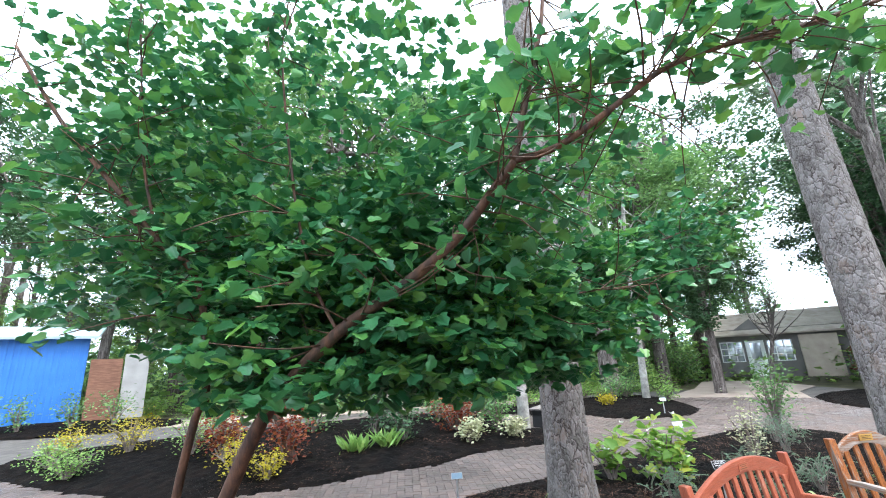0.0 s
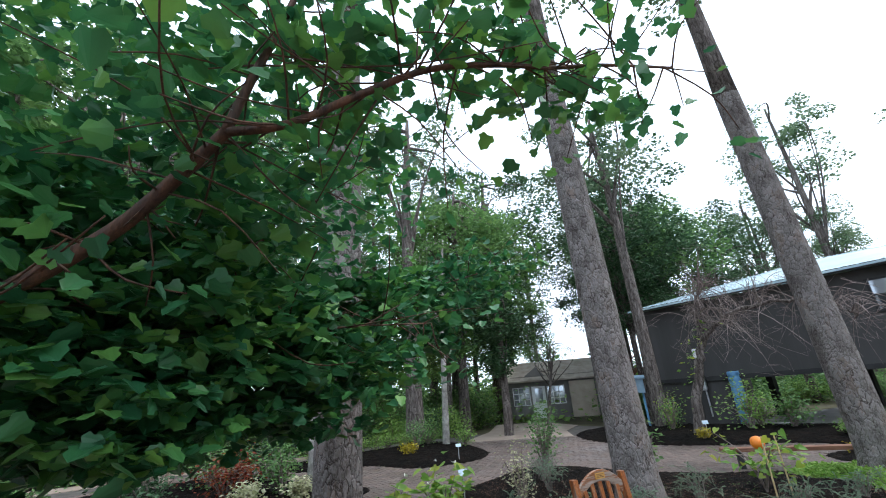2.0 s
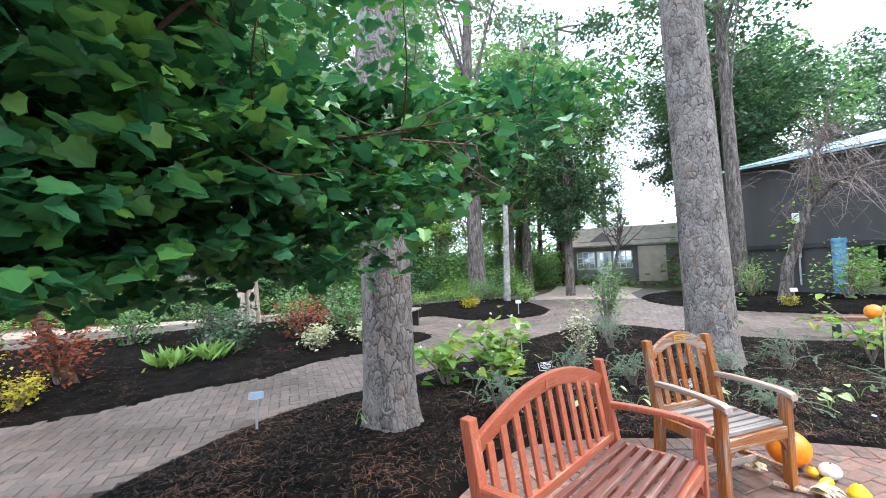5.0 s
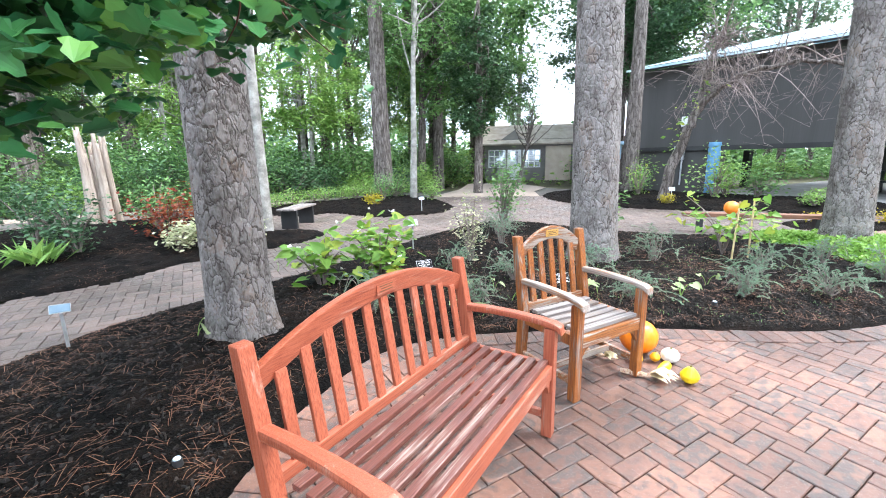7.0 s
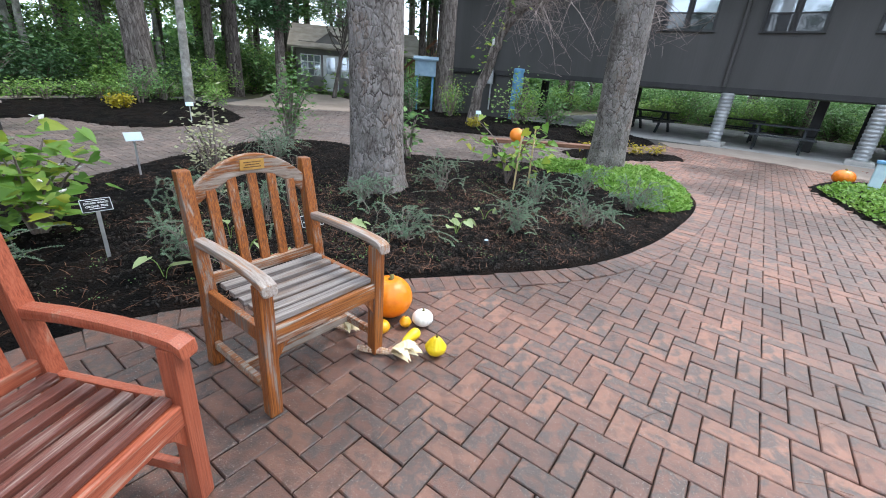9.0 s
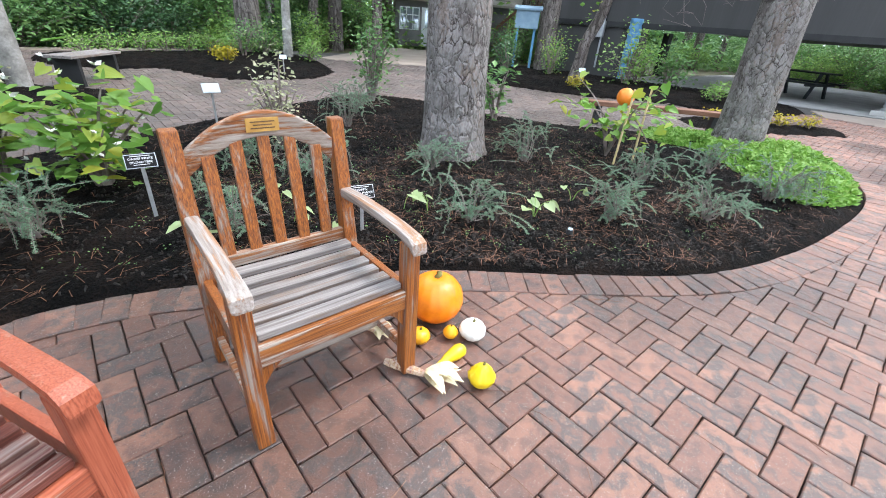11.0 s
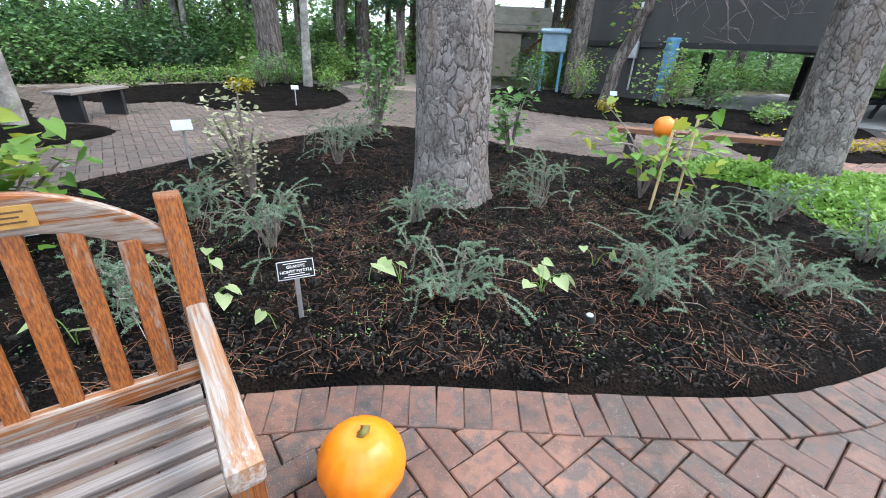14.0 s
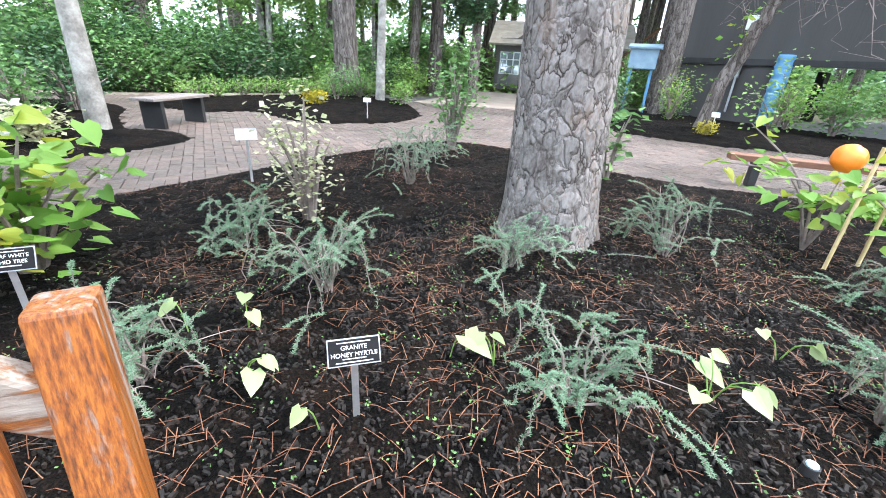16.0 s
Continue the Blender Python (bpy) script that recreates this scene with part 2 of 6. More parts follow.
M_ARMTEAK = worn_wood("worn_grey_brown_arm", [(0.24, 0.11, 0.05), (0.30, 0.15, 0.075), (0.34, 0.19, 0.11)], [(0.16, 0.125, 0.105), (0.30, 0.25, 0.22), (0.40, 0.355, 0.325)], 1, 0.75)
M_REDWOOD = worn_wood("red_stained_wood", [(0.221, 0.051, 0.0272), (0.323, 0.08075, 0.0408), (0.391, 0.1105, 0.0595)], [(0.272, 0.1275, 0.085), (0.357, 0.187, 0.1275), (0.408, 0.2465, 0.187)], 2, 0.30, 0.45)
M_REDWOOD_X = worn_wood("red_stained_rail", [(0.2288, 0.0528, 0.02816), (0.3344, 0.0836, 0.04224), (0.4048, 0.1144, 0.0616)], [(0.2816, 0.132, 0.088), (0.3696, 0.1936, 0.132), (0.44, 0.2816, 0.22)], 0, 0.34, 0.45)
M_REDSEAT = worn_wood("worn_red_brown_seat", [(0.0816, 0.0272, 0.0204), (0.1292, 0.04216, 0.0306), (0.17, 0.0578, 0.04216)], [(0.1632, 0.0748, 0.0578), (0.2312, 0.1428, 0.1156), (0.3128, 0.238, 0.2108)], 0, 0.40, 0.42)
M_PLAQUE = material("engraved_brass", [(0.50, 0.28, 0.07), (0.66, 0.40, 0.12)], 20, 0.4, 0.1, metal=0.4)
M_INK = material("dark_engraving", [(0.10, 0.05, 0.02), (0.14, 0.07, 0.03)], 20, 0.6, 0)
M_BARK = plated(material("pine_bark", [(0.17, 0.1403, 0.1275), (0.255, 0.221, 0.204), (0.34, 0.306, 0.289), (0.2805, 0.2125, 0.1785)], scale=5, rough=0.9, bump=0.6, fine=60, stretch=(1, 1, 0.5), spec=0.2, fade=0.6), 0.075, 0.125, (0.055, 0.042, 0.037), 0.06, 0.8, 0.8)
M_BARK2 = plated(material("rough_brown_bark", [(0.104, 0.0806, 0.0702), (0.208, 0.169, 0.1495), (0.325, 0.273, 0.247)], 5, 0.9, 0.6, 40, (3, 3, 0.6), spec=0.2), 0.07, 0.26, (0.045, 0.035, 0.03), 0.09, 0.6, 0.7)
M_GREYBARK = material("smooth_grey_bark", [(0.16, 0.15, 0.135), (0.28, 0.26, 0.235), (0.42, 0.40, 0.37)], 6, 0.85, 0.5, 40)
M_DARKBARK = material("dark_branch_bark", [(0.0275, 0.01375, 0.0088), (0.0715, 0.033, 0.01925), (0.1375, 0.0605, 0.033)], 8, 0.75, 0.6, 60, (3, 3, 0.7))
M_TWIG = material("grey_twigs", [(0.13, 0.10, 0.09), (0.30, 0.24, 0.22)], 9, 0.9, 0.2)
M_LEAF = leaf_material("maple_leaf_green", [(0.020, 0.092, 0.046), (0.034, 0.150, 0.062), (0.062, 0.220, 0.070), (0.150, 0.340, 0.065)], 0.32, 0.32)
M_LEAFMID = leaf_material("mid_green_foliage", [(0.07594, 0.1604, 0.054), (0.1266, 0.2531, 0.08438), (0.2194, 0.3712, 0.1181)], 0.55)
M_LEAFDARK = leaf_material("dark_evergreen_foliage", [(0.02678, 0.06694, 0.02975), (0.05206, 0.119, 0.05058), (0.08925, 0.1785, 0.07437)], 0.4, 0.2)
M_LEAFLIGHT = leaf_material("light_green_foliage", [(0.1238, 0.2475, 0.055), (0.22, 0.385, 0.09625), (0.3575, 0.5088, 0.1375)], 0.5)
M_LEAFPINE = leaf_material("grey_green_needles", [(0.091, 0.1547, 0.091), (0.1547, 0.2366, 0.1365), (0.2366, 0.3276, 0.182)], 0.6)
M_LEAFLIME = leaf_material("lime_broad_leaf", [(0.09, 0.21, 0.03), (0.15, 0.31, 0.05), (0.24, 0.40, 0.08), (0.42, 0.42, 0.05)], 0.45, 0.4)
M_LEAFYEL = leaf_material("yellow_foliage", [(0.30, 0.26, 0.02), (0.45, 0.38, 0.03), (0.55, 0.45, 0.06)], 0.5)
M_LEAFRED = leaf_material("red_brown_foliage", [(0.12, 0.02, 0.015), (0.24, 0.045, 0.02), (0.36, 0.12, 0.03)], 0.5)
M_LEAFGREY = leaf_material("grey_green_myrtle", [(0.1035, 0.1862, 0.1173), (0.1724, 0.2828, 0.1794), (0.276, 0.4002, 0.2622)], 0.55, 0.25)
M_LEAFCREAM = leaf_material("variegated_cream_leaf", [(0.20, 0.26, 0.10), (0.50, 0.50, 0.30), (0.65, 0.63, 0.45)], 0.5)
M_CALADIUM = leaf_material("pale_caladium_leaf", [(0.20, 0.31, 0.11), (0.34, 0.43, 0.20), (0.46, 0.52, 0.30)], 0.5)
M_COVER = leaf_material("bright_groundcover", [(0.10, 0.22, 0.03), (0.17, 0.33, 0.05), (0.28, 0.42, 0.10)], 0.5)
M_PETAL = material("white_petals", [(0.75, 0.74, 0.68), (0.85, 0.84, 0.80)], 20, 0.6, 0)
M_PUMPKIN = material("orange_pumpkin_skin", [(0.78, 0.190, 0.006), (0.88, 0.245, 0.010), (0.84, 0.22, 0.008)], 5, 0.36, 0.08, 50)
M_GOURDY = material("yellow_gourd_skin", [(0.75, 0.50, 0.01), (0.86, 0.62, 0.02)], 8, 0.35, 0.1, 50)
M_GOURDO = material("orange_yellow_gourd_skin", [(0.80, 0.33, 0.01), (0.88, 0.45, 0.02)], 8, 0.35, 0.1, 50)
M_GOURDW = material("white_pumpkin_skin", [(0.78, 0.77, 0.72), (0.86, 0.85, 0.82)], 6, 0.45, 0.1, 50)
M_STEMG = material("dry_green_stem", [(0.14, 0.11, 0.03), (0.26, 0.24, 0.07)], 20, 0.8, 0.2)
M_HUSK = material("dry_corn_husk", [(0.60, 0.45, 0.22), (0.75, 0.62, 0.38), (0.82, 0.72, 0.50)], 6, 0.7, 0.2, 50, per="island")
M_KERNEL = material("multicolour_corn", [(0.16, 0.04, 0.03), (0.50, 0.30, 0.16), (0.65, 0.52, 0.40), (0.30, 0.08, 0.06)], 30, 0.4, 0.1, per="island")
M_WALLGREY = material("dark_grey_siding", [(0.050, 0.048, 0.047), (0.064, 0.061, 0.060)], 0.6, 0.75, 0.5, 12, (3, 3, 0.08))
M_BEAM = material("black_painted_timber", [(0.012, 0.012, 0.013), (0.025, 0.025, 0.026)], 3, 0.6, 0.2)
M_BLUE = material("blue_painted_post", [(0.09, 0.24, 0.42), (0.13, 0.32, 0.52)], 4, 0.6, 0.2)
M_BLUEWALL = material("bright_blue_siding", [(0.015, 0.13, 0.42), (0.03, 0.18, 0.52)], 1.5, 0.55, 0.2)
M_ROOF = material("pale_blue_metal_roof", [(0.36, 0.50, 0.56), (0.50, 0.62, 0.66)], 0.8, 0.4, 0.1, 12)
M_CORR = material("galvanised_corrugated_pipe", [(0.26, 0.27, 0.28), (0.42, 0.43, 0.44)], 5, 0.45, 0.1, metal=0.4)
M_WHITE = material("white_painted_wood", [(0.72, 0.73, 0.73), (0.82, 0.83, 0.83)], 3, 0.5, 0.1)
M_HOUSE = material("grey_house_siding", [(0.169, 0.1625, 0.156), (0.234, 0.221, 0.208)], 1.5, 0.8, 0.2)
M_TANROOF = material("tan_shingle_roof", [(0.374, 0.319, 0.264), (0.55, 0.495, 0.429)], 2, 0.9, 0.4)
M_TANWALL = material("tan_plaster", [(0.36, 0.30, 0.24), (0.46, 0.40, 0.33)], 2, 0.9, 0.3)
M_GLASS = glass_material("window_glass", (0.03, 0.035, 0.04))
M_CONCRETE = material("pale_concrete", [(0.30, 0.29, 0.27), (0.42, 0.40, 0.38)], 1.5, 0.85, 0.3)
M_SIGN = material("black_plant_label", [(0.010, 0.010, 0.011), (0.016, 0.016, 0.018)], 20, 0.75, 0, spec=0.2)
M_SIGNINK = material("white_lettering", [(0.78, 0.78, 0.78), (0.84, 0.84, 0.84)], 20, 0.6, 0)
M_STEEL = material("brushed_aluminium_stake", [(0.45, 0.46, 0.47), (0.60, 0.61, 0.62)], 12, 0.4, 0.1, metal=0.7)
M_PALESIGN = material("pale_blue_label", [(0.45, 0.58, 0.68), (0.55, 0.68, 0.76)], 8, 0.4, 0)
M_FADEDBLUE = material("faded_blue_paint", [(0.16, 0.25, 0.33), (0.24, 0.34, 0.42)], 5, 0.6, 0.2)
M_BAMBOO = material("pale_bamboo_stake", [(0.52, 0.38, 0.18), (0.68, 0.54, 0.30)], 12, 0.6, 0.1)
M_ORANGE = material("orange_plastic", [(0.85, 0.20, 0.02), (0.90, 0.27, 0.03)], 6, 0.4, 0)
M_SOIL = material("woodland_floor", [(0.05, 0.045, 0.025), (0.085, 0.075, 0.035), (0.10, 0.11, 0.04)], 1.2, 0.95, 0.6, 14)
M_TANPATH = material("pale_tan_path", [(0.288, 0.224, 0.184), (0.368, 0.296, 0.24)], 1.4, 0.85, 0.4, 30)
M_TIMBER = material("brown_timber", [(0.14, 0.06, 0.035), (0.24, 0.11, 0.065)], 4, 0.7, 0.3, 25, (1, 6, 6))
M_TABLE = material("dark_recycled_planks", [(0.014, 0.018, 0.022), (0.03, 0.036, 0.042)], 5, 0.6, 0.1)
M_OLDWOOD = material("bleached_driftwood", [(0.26, 0.20, 0.16), (0.44, 0.36, 0.30)], 5, 0.9, 0.5, 30, (4, 4, 0.5))


# ---- mesh helpers ----
def link(name, me, mat, parent=None, label="", smooth=False):
    me.materials.append(mat)
    if smooth:
        me.shade_smooth()
    ob = new(name, me)
    if parent is not None:
        ob.parent = parent
    if label:
        ob["label"] = label
    return ob


def part(name, bm, mat, parent=None, label="", smooth=False):
    me = bpy.data.meshes.new(name)
    bm.to_mesh(me)
    bm.free()
    return link(name, me, mat, parent, label, smooth)


def raw(name, verts, faces, mat, parent=None, label="", smooth=False):
    me = bpy.data.meshes.new(name)
    me.from_pydata(np.asarray(verts).tolist() if isinstance(verts, np.ndarray) else verts, [],
                   faces.tolist() if isinstance(faces, np.ndarray) else faces)
    me.update()
    return link(name, me, mat, parent, label, smooth)


def thing(name, m, label, category, group=""):
    ob = new(name)
    ob.empty_display_size = 0.1
    ob.matrix_world = m
    return tagged(ob, label, category, group)


def block(size, centre=(0, 0, 0), bevel=0.0, turn=None, bm=None):
    """A box with rounded edges."""
    own = bmesh.new()
    bmesh.ops.create_cube(own, size=1.0)
    bmesh.ops.scale(own, vec=size, verts=own.verts)
    if bevel:
        bmesh.ops.bevel(own, geom=list(own.edges), offset=bevel, segments=2, profile=0.6, affect="EDGES")
    if turn is not None:
        bmesh.ops.transform(own, matrix=turn, verts=own.verts)
    bmesh.ops.translate(own, vec=centre, verts=own.verts)
    if bm is None:
        return own
    tmp = bpy.data.meshes.new("tmp")
    own.to_mesh(tmp)
    own.free()
    bm.from_mesh(tmp)
    bpy.data.meshes.remove(tmp)
    return bm


def smooth_line(points, steps=6, closed=False):
    """A Catmull-Rom line through the points."""
    p = np.array(points, float)
    n = len(p)
    out = []
    for i in range(n if closed else n - 1):
        a, b = p[(i - 1) % n if closed else max(i - 1, 0)], p[i]
        c, d = p[(i + 1) % n], p[(i + 2) % n if closed else min(i + 2, n - 1)]
        for s in np.arange(steps) / steps:
            out.append(0.5 * (2 * b + (c - a) * s + (2 * a - 5 * b + 4 * c - d) * s ** 2 + (3 * b - a - 3 * c + d) * s ** 3))
    if not closed:
        out.append(p[-1])
    return np.array(out)


class Soup:
    """Gathers loose geometry (tubes, leaves) for one mesh."""

    def __init__(self):
        self.v, self.f, self.n = [], [], 0

    def add(self, verts, faces):
        self.v.append(np.asarray(verts, float))
        self.f.extend([tuple(int(i) + self.n for i in f) for f in faces])
        self.n += len(verts)

    def tube(self, line, radii, sides=6):
        line = np.asarray(line, float)
        radii = np.broadcast_to(np.asarray(radii, float), (len(line),)) if np.ndim(radii) == 0 else np.interp(np.linspace(0, 1, len(line)), np.linspace(0, 1, len(radii)), radii)
        tang = np.gradient(line, axis=0)
        tang /= np.linalg.norm(tang, axis=1)[:, None] + 1e-9
        side = np.cross(tang, (0.31, 0.17, 0.93))
        bad = np.linalg.norm(side, axis=1) < 0.15
        side[bad] = np.cross(tang[bad], (0.9, 0.3, 0.1))
        side /= np.linalg.norm(side, axis=1)[:, None] + 1e-9
        up = np.cross(tang, side)
        ang = np.linspace(0, 2 * np.pi, sides, endpoint=False)
        ring = side[:, None, :] * np.cos(ang)[None, :, None] + up[:, None, :] * np.sin(ang)[None, :, None]
        v = (line[:, None, :] + ring * radii[:, None, None]).reshape(-1, 3)
        f = []
        for i in range(len(line) - 1):
            for j in range(sides):
                k = (j + 1) % sides
                f.append((i * sides + j, i * sides + k, (i + 1) * sides + k, (i + 1) * sides + j))
        f.append(tuple(range(sides - 1, -1, -1)))
        f.append(tuple((len(line) - 1) * sides + j for j in range(sides)))
        self.add(v, f)

    def leaves(self, at, size, rng, shape="oval", droop=0.3, along=None):
        """Leaves at the points: shape gives the outline; droop tips them down."""
        at = np.asarray(at, float)
        n = len(at)
        if n == 0:
            return
        outline = {"oval": [(0, 0), (0.5, 0.32), (1, 0), (0.5, -0.32)],
                   "narrow": [(0, 0), (0.5, 0.10), (1, 0), (0.5, -0.10)],
                   "lobed": [(0, 0), (-0.08, 0.30), (0.22, 0.52), (0.42, 0.34), (0.70, 0.36), (1.0, 0), (0.70, -0.36), (0.42, -0.34), (0.22, -0.52), (-0.08, -0.30)],
                   "heart": [(0.05, 0), (-0.12, 0.22), (0.15, 0.42), (0.55, 0.30), (1, 0), (0.55, -0.30), (0.15, -0.42), (-0.12, -0.22)]}[shape]
        o = np.array(outline)
        if along is None:
            th = rng.uniform(0, 2 * np.pi, n)
            dz = rng.normal(-droop, 0.35, n)
            d = np.stack([np.cos(th), np.sin(th), dz], 1)
        else:
            d = np.asarray(along, float) + rng.normal(0, 0.25, (n, 3))
        d /= np.linalg.norm(d, axis=1)[:, None]
        w = np.cross(d, rng.normal(0, 0.45, (n, 3)) + (0, 0, 1))
        w /= np.linalg.norm(w, axis=1)[:, None] + 1e-9
        nrm = np.cross(w, d)
        s = (size * rng.uniform(0.6, 1.25, n))[:, None, None]
        cup = 0.18 * np.abs(o[:, 1]) - 0.12 * (o[:, 0] - 0.4) ** 2
        v = at[:, None, :] + s * (d[:, None, :] * o[None, :, 0:1] + w[:, None, :] * o[None, :, 1:2] + nrm[:, None, :] * cup[None, :, None])
        k = len(o)
        half = k // 2
        faces = []
        base = np.arange(n) * k
        first = list(range(0, half + 1))
        second = [0] + list(range(half, k))
        for b in base:
            faces.append(tuple(int(b + i) for i in first))
            faces.append(tuple(int(b + i) for i in second))
        self.add(v.reshape(-1, 3), faces)

    def mesh(self, name, mat, parent=None, label="", smooth=False):
        return raw(name, np.concatenate(self.v), self.f, mat, parent, label, smooth)


def ball_points(rng, n, centre, radii, shell=0.55):
    """Points in the outer part of an ellipsoid."""
    d = rng.normal(size=(n, 3))
    d /= np.linalg.norm(d, axis=1)[:, None]
    r = rng.uniform(shell ** 3, 1, n) ** (1 / 3)
    return np.asarray(centre) + d * r[:, None] * np.asarray(radii)


# ---- ground, beds and paths ----
ISLAND = smooth_line([(1.20, 3.40), (1.62, 4.05), (2.20, 4.55), (2.75, 4.62), (3.30, 4.48), (4.04, 4.23), (4.50, 4.00), (4.95, 3.74), (5.55, 3.43), (6.15, 3.27), (7.10, 3.20), (8.45, 3.28),
                      (9.40, 3.52), (10.3, 4.05), (10.7, 4.7), (10.0, 5.6), (8.87, 6.50), (8.02, 7.22), (7.60, 7.95), (6.90, 9.5), (5.95, 9.95), (4.95, 9.38), (4.31, 9.02), (3.50, 8.40), (2.60, 7.75),
                      (1.14, 6.78), (0.20, 6.20), (-0.45, 5.45), (-1.10, 4.30), (-1.65, 3.00), (-1.45, 1.90), (-0.75, 1.25), (0.0, 1.55), (0.55, 2.35)], 5, True)
BED_A = smooth_line([(-9.6, 9.0), (-7.4, 7.7), (-5.4, 6.9), (-3.6, 6.55), (-2.2, 6.9), (-1.2, 7.55), (-0.4, 7.9), (0.5, 8.8), (1.75, 9.35), (2.55, 10.1), (2.45, 10.75), (1.7, 11.2), (1.2, 12.5), (0.5, 14.5), (-2.5, 14.6), (-6.5, 12.6), (-9.0, 11.0)], 5, True)
BED_B = smooth_line([(2.3, 13.6), (3.3, 13.7), (4.0, 12.4), (4.8, 12.05), (5.9, 12.2), (6.7, 13.0), (7.1, 14.2), (7.3, 16.6), (6.6, 18.4), (4.6, 17.8), (2.6, 16.9), (1.0, 16.0), (1.2, 14.5)], 5, True)
BED_C = smooth_line([(10.6, 11.2), (11.2, 9.9), (11.8, 9.1), (12.9, 8.3), (13.3, 7.2), (14.6, 6.3), (16.6, 6.6), (17.6, 8.6), (16.6, 11.6), (15.9, 14.0), (14.4, 16.2), (12.0, 15.6), (10.6, 13.4)], 5, True)
BED_D = smooth_line([(10.9, 6.2), (11.8, 5.5), (13.4, 4.8), (13.9, 5.3), (12.9, 6.1), (11.7, 6.9)], 5, True)
BED_R = smooth_line([(12.9, 2.45), (11.4, 2.0), (10.0, 1.42), (8.3, 0.85), (6.6, -0.2), (5.9, -2.0), (8.0, -3.2), (12.0, -2.0), (15.0, 0.3), (14.6, 1.9)], 5, True)
BED_BLUE = smooth_line([(-20.5, 15.2), (-18.0, 14.4), (-15.2, 13.6), (-12.2, 13.9), (-10.2, 15.2), (-11.0, 17.0), (-15.0, 18.0), (-20.0, 18.0)], 5, True)


def inside(poly, x, y):
    """Signed distance to a closed line, positive inside."""
    x, y = np.asarray(x, float), np.asarray(y, float)
    a, b = poly, np.roll(poly, -1, axis=0)
    best = np.full(x.shape, 1e9)
    odd = np.zeros(x.shape, bool)
    for (ax, ay), (bx, by) in zip(a, b):
        ex, ey = bx - ax, by - ay
        s = np.clip(((x - ax) * ex + (y - ay) * ey) / (ex * ex + ey * ey + 1e-12), 0, 1)
        best = np.minimum(best, np.hypot(x - ax - s * ex, y - ay - s * ey))
        cross = (ay > y) != (by > y)
        if abs(by - ay) > 1e-12:
            odd ^= cross & (x < ex * (y - ay) / (by - ay) + ax)
    return np.where(odd, best, -best)


def ripple(x, y, scale, seed=0.0):
    return sum(np.sin(x * scale * k * 1.7 + y * scale * k * 1.1 * s + seed + k) * np.cos(y * scale * k * 1.9 - x * scale * 0.6 * k * s + seed * 2) / k for k, s in ((1, 1), (2.3, -1), (4.1, 1)))


def bed_height(poly, x, y, crown=0.12):
    d = inside(poly, x, y)
    h = -0.045 + 0.07 * np.clip((d + 0.05) / 0.12, 0, 1) + crown * (1 - np.exp(-np.clip(d, 0, None) / 0.9))
    return h + np.clip(d * 4, 0, 1) * (0.012 * ripple(x, y, 3.1) + 0.008 * ripple(x, y, 11.0, 2.0))


def bed(name, poly, cell, label, crown=0.12):
    lo, hi = poly.min(0) - 0.1, poly.max(0) + 0.1
    gx, gy = np.meshgrid(np.arange(lo[0], hi[0], cell), np.arange(lo[1], hi[1], cell))
    d = inside(poly, gx, gy)
    rng = np.random.default_rng(3)
    gz = bed_height(poly, gx, gy, crown) + np.clip(d * 5, 0, 1) * (rng.normal(0, 0.007, gx.shape) + 0.010 * ripple(gx, gy, 23.0, 4.0))
    keep = d > -0.07
    idx = np.full(gx.shape, -1)
    idx[keep] = np.arange(keep.sum())
    v = np.stack([gx[keep], gy[keep], gz[keep]], 1)
    q = np.stack([idx[:-1, :-1], idx[:-1, 1:], idx[1:, 1:], idx[1:, :-1]], -1).reshape(-1, 4)
    ob = raw(name, v, q[(q >= 0).all(1)], M_MULCH, smooth=True)
    return tagged(ob, label, "flower bed", kind="structure")


ground = raw("ground", [(-400, -400, -0.30), (400, -400, -0.30), (400, 400, -0.30), (-400, 400, -0.30)], [(0, 1, 2, 3)], M_SOIL)
tagged(ground, "brown-green woodland floor around the garden", "ground", kind="structure")


def slab(name, outline, z, depth, mat, label, category):
    bm = bmesh.new()
    top = bm.faces.new([bm.verts.new((x, y, z)) for x, y in outline])
    ext = bmesh.ops.extrude_face_region(bm, geom=[top])
    bmesh.ops.translate(bm, vec=(0, 0, -depth), verts=[g for g in ext["geom"] if isinstance(g, bmesh.types.BMVert)])
    bmesh.ops.recalc_face_normals(bm, faces=bm.faces)
    ob = part(name, bm, mat)
    return tagged(ob, label, category, kind="structure")


PLAZA = [(-26, -9), (20, -9), (22, 0), (20, 9), (14.8, 15), (14.5, 19), (15.5, 23.5), (13.2, 24.6), (11, 20), (8.5, 19.5), (7.6, 20.0), (5, 19.6), (0, 18.2), (-4, 17.3), (-10, 18), (-26, 15.5)]
plaza = slab("pavement", PLAZA, -0.035, 0.3, M_SAND, "brick-paved garden paths and patio on sand", "pavement")
bed("island_bed", ISLAND, 0.045, "dark mulched bed with pine straw edged in brick")
bed("side_bed", BED_A, 0.08, "mulched bed of yellow and red shrubs", 0.18)
bed("far_bed", BED_B, 0.10, "mulched bed with pine and low hedge", 0.16)
bed("building_bed", BED_C, 0.10, "mulched bed beside the raised building", 0.14)
bed("timber_bed", BED_D, 0.08, "small mulched bed with a timber rail", 0.08)
bed("groundcover_bed", BED_R, 0.10, "bed of bright green groundcover", 0.12)
bed("shed_bed", BED_BLUE, 0.12, "planted bed before the blue shed", 0.12)


